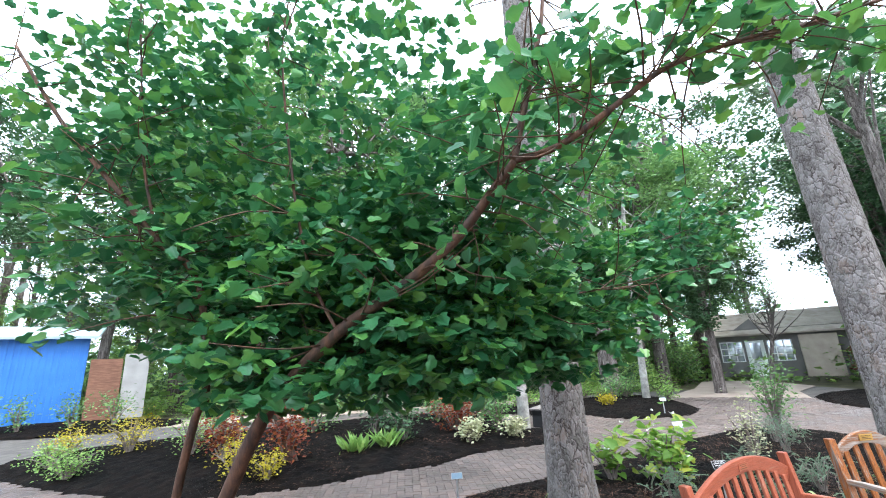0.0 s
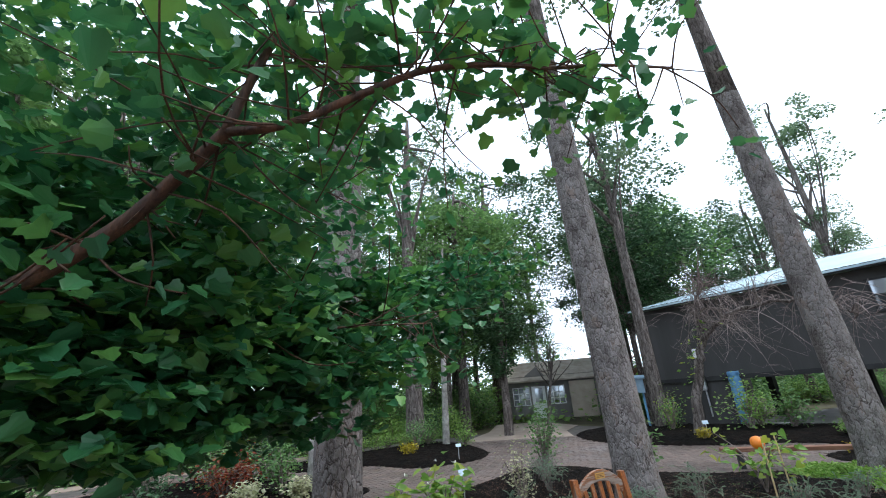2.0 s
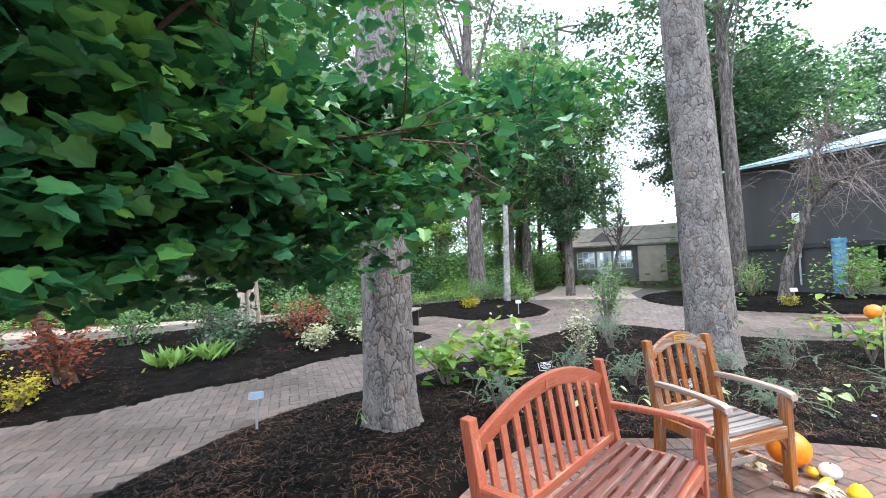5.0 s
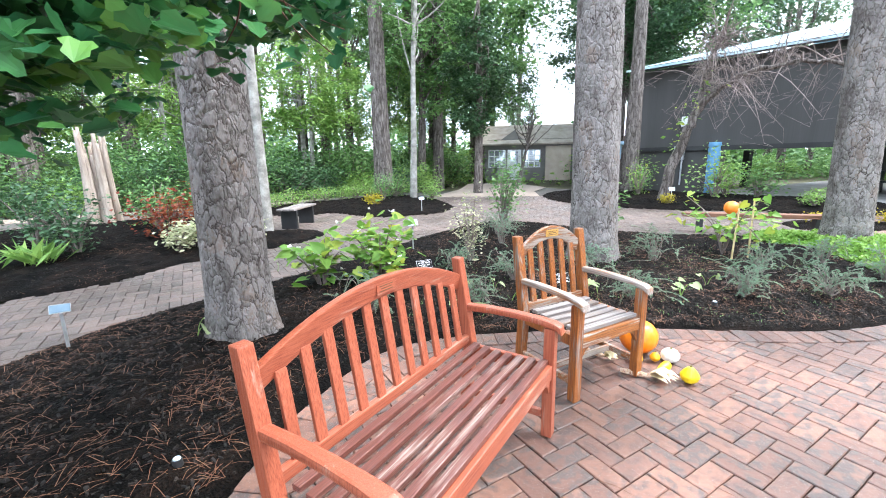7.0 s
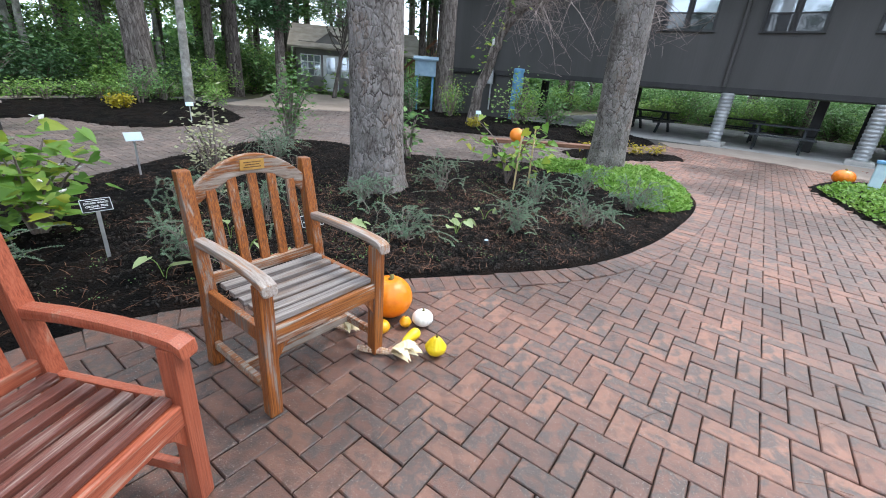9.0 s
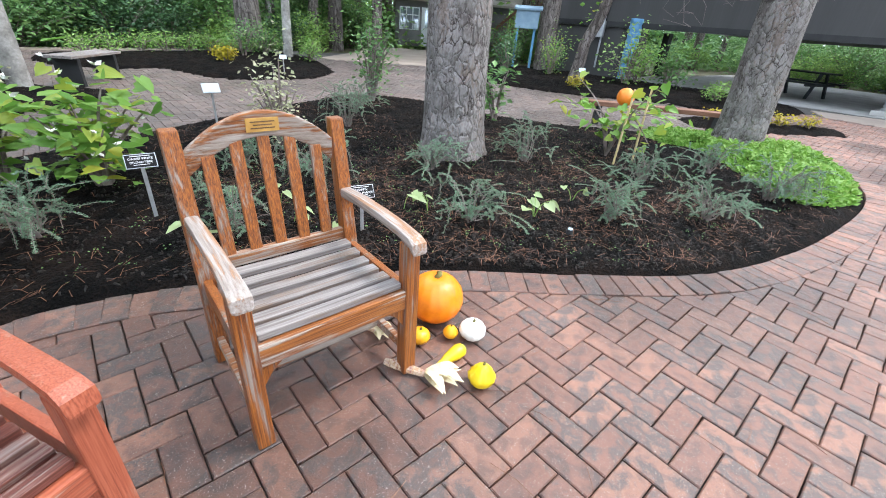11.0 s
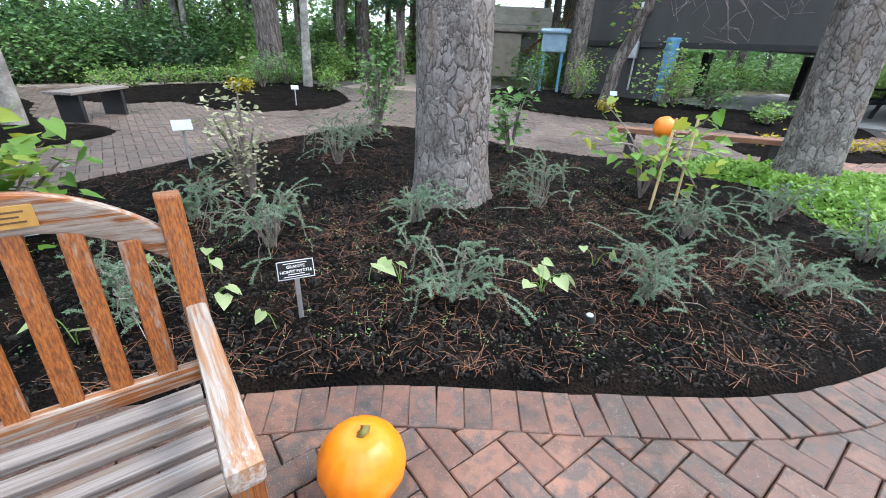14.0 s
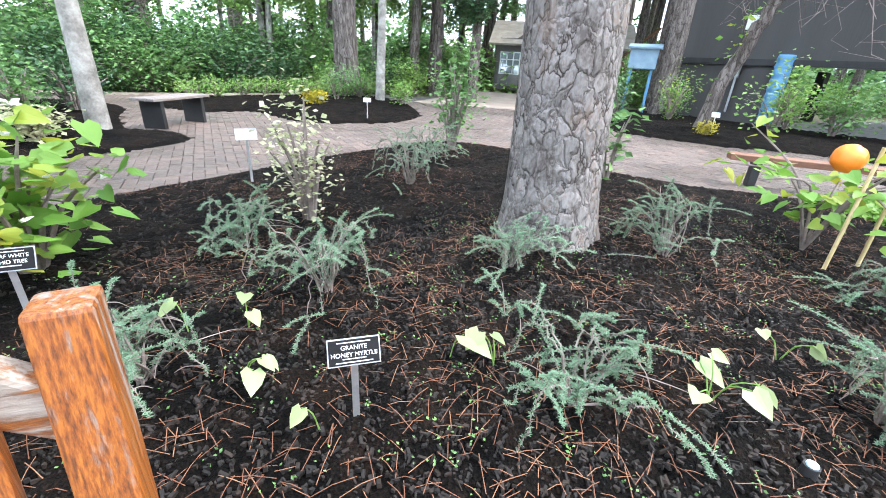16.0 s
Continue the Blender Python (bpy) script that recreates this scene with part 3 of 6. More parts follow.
# ---- raised grey building on posts ----
FACE = [(20.3, -16.0), (19.25, 0.0), (18.9, 5.6), (15.9, 14.6)]
building = thing("raised_building", pose(19, 5, 0), "dark grey building raised on posts with pale metal roof", "building")
INV = Matrix.Translation((-19, -5, 0))


def at_building(bm):
    bmesh.ops.transform(bm, matrix=INV, verts=bm.verts)
    return bm


def run_between(p, q):
    d = Vector((q[0] - p[0], q[1] - p[1], 0))
    return d.length, math.degrees(math.atan2(d.y, d.x)), Vector(((p[0] + q[0]) / 2, (p[1] + q[1]) / 2, 0))


def frame_of(p, q):
    length, ang, mid = run_between(p, q)
    return length, pose(mid.x, mid.y, 0, 0, 0, ang)


EAVE, FLOOR = 4.68, 1.75
for p, q in zip(FACE, FACE[1:]):
    length, m = frame_of(p, q)
    bm = block((length, 0.2, EAVE - FLOOR), (0, -0.1, (EAVE + FLOOR) / 2))
    bmesh.ops.transform(bm, matrix=m, verts=bm.verts)
    part("wall", at_building(bm), M_WALLGREY, building)
    bm = block((length + 0.1, 0.34, 0.16), (0, -0.1, FLOOR - 0.081))
    bmesh.ops.transform(bm, matrix=m, verts=bm.verts)
    part("floor_beam", at_building(bm), M_BEAM, building, "black floor beam")
    bm = block((length + 0.2, 0.10, 0.14), (0, 0.48, EAVE + 0.02))
    bmesh.ops.transform(bm, matrix=m, verts=bm.verts)
    part("gutter", at_building(bm), M_BEAM, building, "dark eaves gutter")
# solid stretch of wall down to the ground beside the blue post, and the far end wall
for p, q, lo, hi in (((16.72, 12.15), (15.92, 14.55), 0.0, FLOOR - 0.165), ((15.9, 14.75), (25.5, 17.5), 0.0, EAVE)):
    length, m = frame_of(p, q)
    bm = block((length, 0.18, hi - lo), (0, -0.1, (hi + lo) / 2))
    bmesh.ops.transform(bm, matrix=m, verts=bm.verts)
    part("wall", at_building(bm), M_WALLGREY, building)
# low hipped roof of ribbed metal
inner = [(27.0, -13.0), (25.6, 0.5), (25.2, 6.5), (22.6, 11.5)]
outer = [(19.7, -16.5), (18.70, 0.05), (18.36, 5.45), (15.2, 14.9)]
back = [(34, -10), (33, 1), (32, 8), (27, 17.5)]
for (a, b), (c, d), (e, f) in zip(zip(outer, outer[1:]), zip(inner, inner[1:]), zip(back, back[1:])):
    v, fcs = [], []
    for quad, z0, z1 in (((a, b, d, c), EAVE + 0.06, 6.35), ((c, d, f, e), 6.35, EAVE)):
        n = len(v)
        for k, (x, y) in enumerate(quad):
            v.append((x - 19, y - 5, z0 if k < 2 else z1))
        for k, (x, y) in enumerate(quad):
            v.append((x - 19, y - 5, (z0 if k < 2 else z1) - 0.07))
        fcs += [(n, n + 1, n + 2, n + 3), (n + 7, n + 6, n + 5, n + 4)] + [(n + k, n + 4 + k, n + 4 + (k + 1) % 4, n + (k + 1) % 4) for k in range(4)]
    raw("roof", v, fcs, M_ROOF, building, "pale metal roof")
    soup = Soup()
    steps = int(math.dist(a, b) / 0.45)
    for i in range(1, steps):
        s = i / steps
        p0 = np.array([a[0] + (b[0] - a[0]) * s - 19, a[1] + (b[1] - a[1]) * s - 5, EAVE + 0.075])
        p1 = np.array([c[0] + (d[0] - c[0]) * s - 19, c[1] + (d[1] - c[1]) * s - 5, 6.365])
        soup.tube([p0, p1], 0.02, 4)
    soup.mesh("roof_seams", M_ROOF, building)
part("roof_hatch", at_building(block((1.4, 1.4, 0.7), (22.3, 3.2, 6.1), 0.03)), M_ROOF, building, "metal roof vent box")
part("end_roof", at_building(block((7.0, 4.5, 0.1), (22.5, 14.6, EAVE + 0.12), 0.02)), M_ROOF, building)


def sash_window(y0, y1, z0, z1):
    """A pair of sliding sashes set in the long wall."""
    xw = lambda y: 19.25 + (y - 0.0) * (18.9 - 19.25) / 5.6 if y >= 0 and y < 5.6 else (19.25 - y * 1.05 / 16 if y < 0 else 18.9 - (y - 5.6) / 3)
    length, m = frame_of((xw(y0), y0), (xw(y1), y1))
    def place(bm):
        bmesh.ops.transform(bm, matrix=m, verts=bm.verts)
        return at_building(bm)
    win = part("window", place(block((length + 0.1, 0.06, 0.06), (0, 0.03, z0))), M_BEAM, building, "dark-framed pair of sash windows")
    part("head", place(block((length + 0.1, 0.06, 0.06), (0, 0.03, z1))), M_BEAM, win)
    for x in (-length / 2, -0.06, 0.06, length / 2):
        part("stile", place(block((0.06, 0.05, z1 - z0), (x, 0.025, (z0 + z1) / 2))), M_BEAM, win)
    for x in (-length / 4, length / 4):
        part("meeting_rail", place(block((length / 2 - 0.1, 0.045, 0.035), (x, 0.022, (z0 + z1) / 2))), M_BEAM, win)
    for x in (-length / 4, length / 4):
        for k in (0, 1):
            bm = block((length / 2 - 0.10, 0.012, (z1 - z0) / 2 - 0.04), (x, 0.014, z0 + (z1 - z0) * (0.25 + 0.5 * k)))
            part("pane", place(bm), M_PANEBRIGHT if k else M_GLASS, win, "pane with pale sky reflection painted in" if k else "")


# pale base colour paints in the sky's reflection; the metal part mirrors as well
M_PANEBRIGHT = bpy.data.materials.new("painted_sky_glass")
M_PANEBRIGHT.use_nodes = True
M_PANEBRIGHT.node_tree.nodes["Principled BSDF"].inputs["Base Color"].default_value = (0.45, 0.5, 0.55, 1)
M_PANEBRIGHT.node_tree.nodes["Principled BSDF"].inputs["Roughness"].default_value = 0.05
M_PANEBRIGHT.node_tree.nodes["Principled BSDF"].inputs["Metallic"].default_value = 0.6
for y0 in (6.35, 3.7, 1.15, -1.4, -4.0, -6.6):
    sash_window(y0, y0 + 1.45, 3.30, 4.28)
part("downpipe", at_building(block((0.09, 0.09, 2.9), (18.80, 5.62, 3.2), 0.03)), M_WALLGREY, building)
for x, y, mat_, lab in ((18.85, 5.45, M_CORR, "corrugated metal post"), (19.15, 1.85, M_CORR, "corrugated metal post"), (19.5, -3.2, M_CORR, "corrugated metal post"), (19.9, -8.5, M_CORR, "corrugated metal post")):
    soup = Soup()
    zz = np.linspace(0, FLOOR - 0.17, 60)
    soup.tube([(x - 19, y - 5, z) for z in zz], 0.19 + 0.012 * np.sin(np.arange(60) * 1.57), 18)
    soup.mesh("corrugated_post", mat_, building, lab, True)
    part("post_base", at_building(block((0.62, 0.62, 0.14), (x, y, 0.035), 0.03)), M_CONCRETE, building)
soup = Soup()
soup.tube([(16.72 - 19, 12.0 - 5, z) for z in np.linspace(0, FLOOR + 0.12, 40)], 0.20 + 0.010 * np.sin(np.arange(40) * 1.57), 18)
soup.mesh("blue_post", M_BLUE, building, "blue-painted corrugated post", True)
for x, y in ((21.0, 13.4), (21.6, 9.3), (20.9, 3.2), (22.0, 0.2), (22.4, -4.5), (23.6, 6.4), (24.4, 11.5), (25.0, 2.0)):
    part("post", at_building(block((0.26, 0.26, FLOOR - 0.17), (x, y, (FLOOR - 0.17) / 2), 0.01)), M_BEAM, building, "black timber post")
part("under_floor", at_building(block((8.5, 26.0, 0.06), (23.6, -1.2, FLOOR - 0.06))), M_BEAM, building)
part("wall_lamp", at_building(block((0.16, 0.10, 0.12), (18.83, 8.0, 4.05), 0.02)), M_WHITE, building, "white wall lamp housing")
slab("undercroft_floor", [(17.2, 10.5), (18.4, 4.5), (18.6, -9), (29, -9), (29, 14), (18, 13)], -0.02, 0.2, M_CONCRETE, "pale concrete floor beneath the raised building", "floor")
slab("front_walk", [(13.6, 4.4), (13.3, 3.4), (15.5, 1.6), (18.55, 0.5), (18.35, 4.6), (17.2, 6.6)], -0.016, 0.1, M_TANPATH, "pale paved apron before the building", "path")
slab("house_walk", [(7.9, 17.5), (8.6, 15.0), (9.6, 12.2), (10.2, 11.6), (11.2, 14.8), (12.6, 17.2), (14.6, 19.0), (15.3, 23.0), (12.9, 24.3), (10.4, 20.3)], -0.018, 0.1, M_TANPATH, "pale worn path towards the small house", "path")
slab("left_walk", [(-20, 14.0), (-9.3, 15.1), (-6.0, 16.0), (-2, 17.2), (1, 17.0), (4, 19.0), (0, 18.0), (-6, 17.4), (-20, 16.5)], -0.018, 0.1, M_TANPATH, "pale path behind the planted bed", "path")


def picnic_table(m):
    root = thing("picnic_table", m, "dark plank picnic table with benches under the building", "table", "picnic tables")
    for y in (-0.3, -0.1, 0.1, 0.3):
        part("table_plank", block((1.8, 0.18, 0.045), (0, y, 0.75), 0.008), M_TABLE, root)
    for s in (-1, 1):
        for y in (0.62, 0.80):
            part("bench_plank", block((1.8, 0.16, 0.045), (0, s * y, 0.45), 0.008), M_TABLE, root)
        bm = block((0.07, 1.6, 0.09), (s * 0.6, 0, 0.40), 0.005)
        block((0.07, 0.09, 0.86), (s * 0.6, 0.34, 0.36), 0.005, Matrix.Rotation(0.45, 4, "X"), bm)
        block((0.07, 0.09, 0.86), (s * 0.6, -0.34, 0.36), 0.005, Matrix.Rotation(-0.45, 4, "X"), bm)
        part("trestle", bm, M_TABLE, root)
    return root


table = picnic_table(pose(19.9, 3.9, 0.0, 0, 0, 96))
for x, y, a in ((21.2, 8.4, 80), (22.2, 5.6, 95), (20.6, 0.6, 92), (22.8, -2.6, 88)):
    copy_thing(table, pose(x, y, 0.0, 0, 0, a))


# ---- small grey house with white windows ----
def house():
    root = thing("small_house", pose(17.0, 25.3, -0.02, 0, 0, -32), "small grey house with white door and paned windows", "house")
    part("wall", block((6.4, 0.2, 2.7), (1.2, 1.0, 1.35)), M_HOUSE, root)
    part("side_wall", block((0.2, 5.0, 2.7), (-2.1, 3.6, 1.35)), M_HOUSE, root)
    part("tan_wall", block((1.6, 0.25, 2.2), (2.6, 0.2, 1.1), 0.02), M_TANWALL, root, "tan plaster return wall")
    part("base_wall", block((2.9, 0.08, 0.8), (-0.4, 0.85, 0.4), 0.01), M_HOUSE, root)
    bm = block((8.0, 3.4, 0.12), (1.4, 1.9, 3.05), 0.02, Matrix.Rotation(0.42, 4, "X"))
    part("roof", bm, M_TANROOF, root, "tan shingle roof")
    bm = bmesh.new()
    vs = [bm.verts.new(c) for c in ((-2.0, 0.88, 2.05), (0.9, 0.88, 2.05), (-0.2, 0.88, 3.3), (-2.0, 1.0, 2.05), (0.9, 1.0, 2.05), (-0.2, 1.0, 3.3))]
    for f in ((0, 1, 2), (5, 4, 3), (0, 3, 4, 1), (1, 4, 5, 2), (2, 5, 3, 0)):
        bm.faces.new([vs[i] for i in f])
    part("gable", bm, M_HOUSE, root)
    door = part("door", block((0.9, 0.07, 2.0), (-0.2, 0.83, 1.02), 0.01), M_WHITE, root, "white glazed door")
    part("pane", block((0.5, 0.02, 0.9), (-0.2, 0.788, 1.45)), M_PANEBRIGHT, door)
    for x0 in (-1.35, 0.95):
        bm = bmesh.new()
        for i in range(4):
            block((0.06, 0.06, 1.15), (x0 - 0.55 + i * 0.3667, 0.80, 1.42), bm=bm)
        for i in range(4):
            block((1.16, 0.05, 0.05), (x0, 0.795, 0.86 + i * 0.373), bm=bm)
        win = part("window", bm, M_WHITE, root, "white paned window")
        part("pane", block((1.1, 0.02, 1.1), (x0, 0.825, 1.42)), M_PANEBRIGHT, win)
    soup = Soup()
    for s in (0, 0.9):
        soup.tube([(3.6, -0.2 + s, 0.3), (6.2, -0.2 + s, 2.6)], 0.07, 4)
        soup.tube([(3.6, -0.2 + s, 1.2), (6.2, -0.2 + s, 3.5)], 0.04, 4)
        for i in range(9):
            soup.tube([(3.7 + i * 0.29, -0.2 + s, 0.4 + i * 0.257), (3.7 + i * 0.29, -0.2 + s, 1.3 + i * 0.257)], 0.02, 4)
    soup.mesh("stair_rail", M_TIMBER, root, "dark timber outdoor stair")
    part("landing", block((2.0, 1.6, 0.2), (7.1, 0.2, 2.6)), M_TIMBER, root)


house()


# ---- blue shed beyond the side bed ----
def shed():
    root = thing("blue_shed", pose(-16.2, 17.4, 0, 0, 0, 38), "bright blue ribbed shed with pale metal roof", "shed")
    bm = block((9.0, 0.2, 3.4), (-4.0, 0, 1.7))
    wall = part("wall", bm, M_BLUEWALL, root)
    rib = part("rib", block((0.07, 0.03, 3.36), (0, -0.115, 1.7)), M_BLUEWALL, wall)
    for i in range(45):
        ob = rib if i == 0 else new("rib", rib.data)
        ob.parent = wall
        ob.location = (-8.4 + i * 0.2, 0, 0)
    part("roof", block((9.6, 3.6, 0.1), (-4.0, 1.3, 3.75), 0.0, Matrix.Rotation(0.2, 4, "X")), M_ROOF, root, "pale metal roof")
    part("door", block((1.1, 0.12, 2.5), (1.2, -0.05, 1.25), 0.02), M_TIMBER, root, "brown plank door")
    part("side_wall", block((0.9, 0.14, 2.7), (2.25, 0.02, 1.35), 0.02), M_CONCRETE, root, "pale plaster side wall")


shed()


# ---- bench and chair ----
def sweep(points, a, b, wa, wb, bevel=0.006, bm=None):
    """A bar of rectangular section carried along a line; wa, wb may change along it."""
    own = bmesh.new()
    a, b = Vector(a), Vector(b)
    n = len(points)
    was = np.interp(np.linspace(0, 1, n), np.linspace(0, 1, np.size(wa)), np.atleast_1d(wa))
    wbs = np.interp(np.linspace(0, 1, n), np.linspace(0, 1, np.size(wb)), np.atleast_1d(wb))
    rings = []
    for p, u, w in zip(points, was, wbs):
        rings.append([own.verts.new(Vector(p) + a * (sa * u / 2) + b * (sb * w / 2)) for sa, sb in ((-1, -1), (1, -1), (1, 1), (-1, 1))])
    for r, s in zip(rings, rings[1:]):
        for j in range(4):
            own.faces.new((r[j], r[(j + 1) % 4], s[(j + 1) % 4], s[j]))
    own.faces.new(rings[0][::-1])
    own.faces.new(rings[-1])
    bmesh.ops.recalc_face_normals(own, faces=own.faces)
    if bevel:
        sharp = [e for e in own.edges if len(e.link_faces) == 2 and e.calc_face_angle(0) > 0.9]
        bmesh.ops.bevel(own, geom=sharp, offset=bevel, segments=2, profile=0.6, affect="EDGES")
    return own


def arm_chair(name, m, width, slats_back, slats_seat, post, arch, mats, labels, gouge=0.0):
    """A slatted garden seat with an arched top rail, scrolled arms and a brass plaque."""
    wood, rail, seat_mat, arm_mat = mats
    root = thing(name, m, labels[0], labels[1])
    half, front, rear = width / 2, -0.235, 0.225
    seat_z = 0.43
    tilt = lambda z: rear + max(0.0, z - 0.40) * 0.16
    for s in (-1, 1):
        x = s * half
        part("front_leg", sweep([(x, front, 0), (x, front, 0.30), (x, front, 0.60)], (1, 0, 0), (0, 1, 0), 0.056, 0.056), wood, root)
        part("back_post", sweep([(x, rear + 0.03, 0), (x, rear, 0.40), (x, tilt(0.66), 0.66), (x, tilt(post), post)], (1, 0, 0), (0, 1, 0), 0.055, (0.06, 0.062, 0.058, 0.05)), wood, root)
        line = [(x, tilt(0.62) - 0.01, 0.625), (x, 0.10, 0.635), (x, -0.05, 0.635), (x, -0.18, 0.628), (x, -0.262, 0.615), (x, -0.295, 0.595)]
        part("arm", sweep(line, (1, 0, 0), (0, 0.2, 1), (0.048, 0.052, 0.058, 0.066), (0.04, 0.034, 0.034, 0.045), 0.012), arm_mat, root, labels[2])
        part("side_rail", sweep([(x, rear - 0.01, 0.375), (x, front + 0.01, 0.375)], (1, 0, 0), (0, 0, 1), 0.03, 0.07), wood, root)
        part("stretcher", sweep([(x, rear, 0.115), (x, front, 0.115)], (1, 0, 0), (0, 0, 1), 0.026, 0.042), rail, root)
        bm = bmesh.new()
        vs = [bm.verts.new((s * (half - 0.028 - dx), front + dy, 0.335 - dz)) for dy in (-0.012, 0.012) for dx, dz in ((0, 0), (0.075, 0), (0.035, 0.03), (0, 0.085))]
        for f in ((0, 1, 2, 3), (7, 6, 5, 4), (0, 4, 5, 1), (1, 5, 6, 2), (2, 6, 7, 3), (3, 7, 4, 0)):
            bm.faces.new([vs[i] for i in f])
        bmesh.ops.recalc_face_normals(bm, faces=bm.faces)
        part("bracket", bm, wood, root)
    part("front_rail", sweep([(-half, front - 0.004, 0.372), (half, front - 0.004, 0.372)], (0, 1, 0), (0, 0, 1), 0.034, 0.078), rail, root)
    part("back_rail", sweep([(-half, tilt(0.46), 0.445), (half, tilt(0.46), 0.445)], (0, 1, 0), (0, 0, 1), 0.032, 0.05), rail, root)
    part("cross_stretcher", sweep([(-half, -0.02, 0.115), (half, -0.02, 0.115)], (0, 1, 0), (0, 0, 1), 0.026, 0.04), rail, root)
    rise = lambda x: arch - (arch - post + 0.10) * (x / half) ** 2
    xs = np.linspace(-half + 0.02, half - 0.02, 21)
    part("top_rail", sweep([(x, tilt(post - 0.05), rise(x) - 0.045) for x in xs], (0, 1, 0), (0, -0.16, 1), 0.034, 0.092, 0.008), rail, root)
    for i in range(slats_back):
        x = -half + width * (i + 1) / (slats_back + 1)
        z1 = rise(x) - 0.075
        part("back_slat", sweep([(x, tilt(0.46), 0.46), (x, tilt(z1), z1)], (1, 0, 0), (0, 1, 0), 0.044, 0.018, 0.004), wood, root)
    depth = (rear - 0.03) - (front - 0.015)
    pitch = depth / slats_seat
    rng = np.random.default_rng(len(name))
    for i in range(slats_seat):
        y = front - 0.015 + pitch * (i + 0.5)
        z = seat_z - 0.018 * math.sin(math.pi * (i + 0.5) / slats_seat) + 0.004
        part("seat_slat", sweep([(-half + 0.035, y, z), (0, y + rng.normal(0, 0.0015), z - 0.003), (half - 0.035, y, z)], (0, 1, 0), (0, 0, 1), pitch - 0.026, 0.024, 0.004), seat_mat, root, labels[3])
    yp = tilt(post - 0.05) - 0.0195
    plate = part("plaque", block((0.115, 0.005, 0.048), (0.0, yp, arch - 0.047), 0.001), rail if width > 1 else M_PLAQUE, root, "small engraved plaque")
    for k in range(3):
        part("engraved_line", block((0.085 - 0.018 * (k % 2), 0.001, 0.004), (0, yp - 0.0032, arch - 0.036 - 0.011 * k)), M_INK, plate)
    return root


arm_chair("garden_bench", pose(2.135, 3.120, 0.004, 0, 0, 34), 1.27, 11, 7, 0.90, 0.955, (M_REDWOOD, M_REDWOOD_X, M_REDSEAT, M_REDWOOD),
          ("red-stained wooden garden bench with slatted back on brick paving", "bench", "red-stained arm", "worn red-brown slat"))
arm_chair("garden_chair", pose(3.387, 3.738, 0.004, 0, 0, 6.8), 0.575, 5, 6, 0.92, 0.965, (M_TEAK, M_TEAK_X, M_GREYTEAK, M_ARMTEAK),
          ("weathered orange teak garden armchair with arched slatted back", "chair", "grey weathered arm", "weathered grey slat"))


# ---- pumpkins, gourds and corn beside the chair ----
def gourd(name, m, r, tall, ribs, mat, label, bumps=0.0, neck=0.0, dip=0.12):
    root = thing(name, m, label, "gourd" if "gourd" in name else "pumpkin")
    bm = bmesh.new()
    bmesh.ops.create_uvsphere(bm, u_segments=max(36, ribs * 5), v_segments=20, radius=1.0)
    for v in bm.verts:
        a, z = math.atan2(v.co.y, v.co.x), v.co.z
        f = 1 - (0.022 if r > 0.1 else 0.05) * (1 - abs(math.cos(a * ribs / 2))) + bumps * noise.noise(v.co * 6)
        rr = math.hypot(v.co.x, v.co.y)
        zz = z * (1 - dip * math.exp(-(rr / 0.28) ** 2))
        taper = 1 - neck * max(0.0, z) ** 0.8
        v.co = Vector((v.co.x * f * r * taper, v.co.y * f * r * taper, (zz + 1 - dip * 0.0) * tall / 2))
    part("skin", bm, mat, root, "", True)
    soup = Soup()
    top = tall * (1 - dip * 0.5)
    soup.tube([(0, 0, top - 0.01), (0.1 * r, 0, top + 0.05 * r + 0.004), (0.14 * r, 0.08 * r, top + 0.10 * r + 0.006)], (0.15 * r, 0.11 * r, 0.12 * r), 7)
    soup.mesh("stem", M_STEMG, root, "dry stem", True)
    return root


gourd("pumpkin", pose(3.985, 3.775, 0.004), 0.134, 0.25, 16, M_PUMPKIN, "large orange pumpkin standing on brick beside a chair")
gourd("white_pumpkin", pose(4.062, 3.565, 0.004), 0.062, 0.10, 12, M_GOURDW, "small round white pumpkin on brick paving")
gourd("small_pumpkin", pose(3.835, 3.655, 0.004), 0.047, 0.075, 10, M_GOURDO, "small orange-yellow pumpkin beside the big one")
gourd("small_pumpkin", pose(3.975, 3.615, 0.004), 0.036, 0.07, 8, M_GOURDO, "tiny orange gourd-shaped pumpkin", 0, 0.3)
gourd("warty_gourd", pose(3.925, 3.315, 0.004), 0.056, 0.115, 10, M_GOURDY, "bright yellow ribbed gourd on brick", 0.10, 0.42)
neck_gourd = thing("crookneck_gourd", pose(3.86, 3.475, 0.034, 0, 0, 14), "yellow crookneck gourd with green tip lying on brick", "gourd")
soup = Soup()
soup.tube(smooth_line([(-0.07, 0, -0.012), (-0.03, 0.002, -0.010), (0.02, 0.004, -0.004), (0.07, 0.0, 0.0), (0.10, 0, 0.0)], 5), (0.013, 0.016, 0.018, 0.024, 0.031, 0.032, 0.027), 14)
soup.mesh("skin", M_GOURDY, neck_gourd, "", True)
soup = Soup()
soup.tube([(0.098, 0, 0.0), (0.112, 0, 0.0), (0.122, 0, 0.002)], (0.027, 0.020, 0.006), 12)
soup.mesh("tip", M_STEMG, neck_gourd, "dark green tip", True)


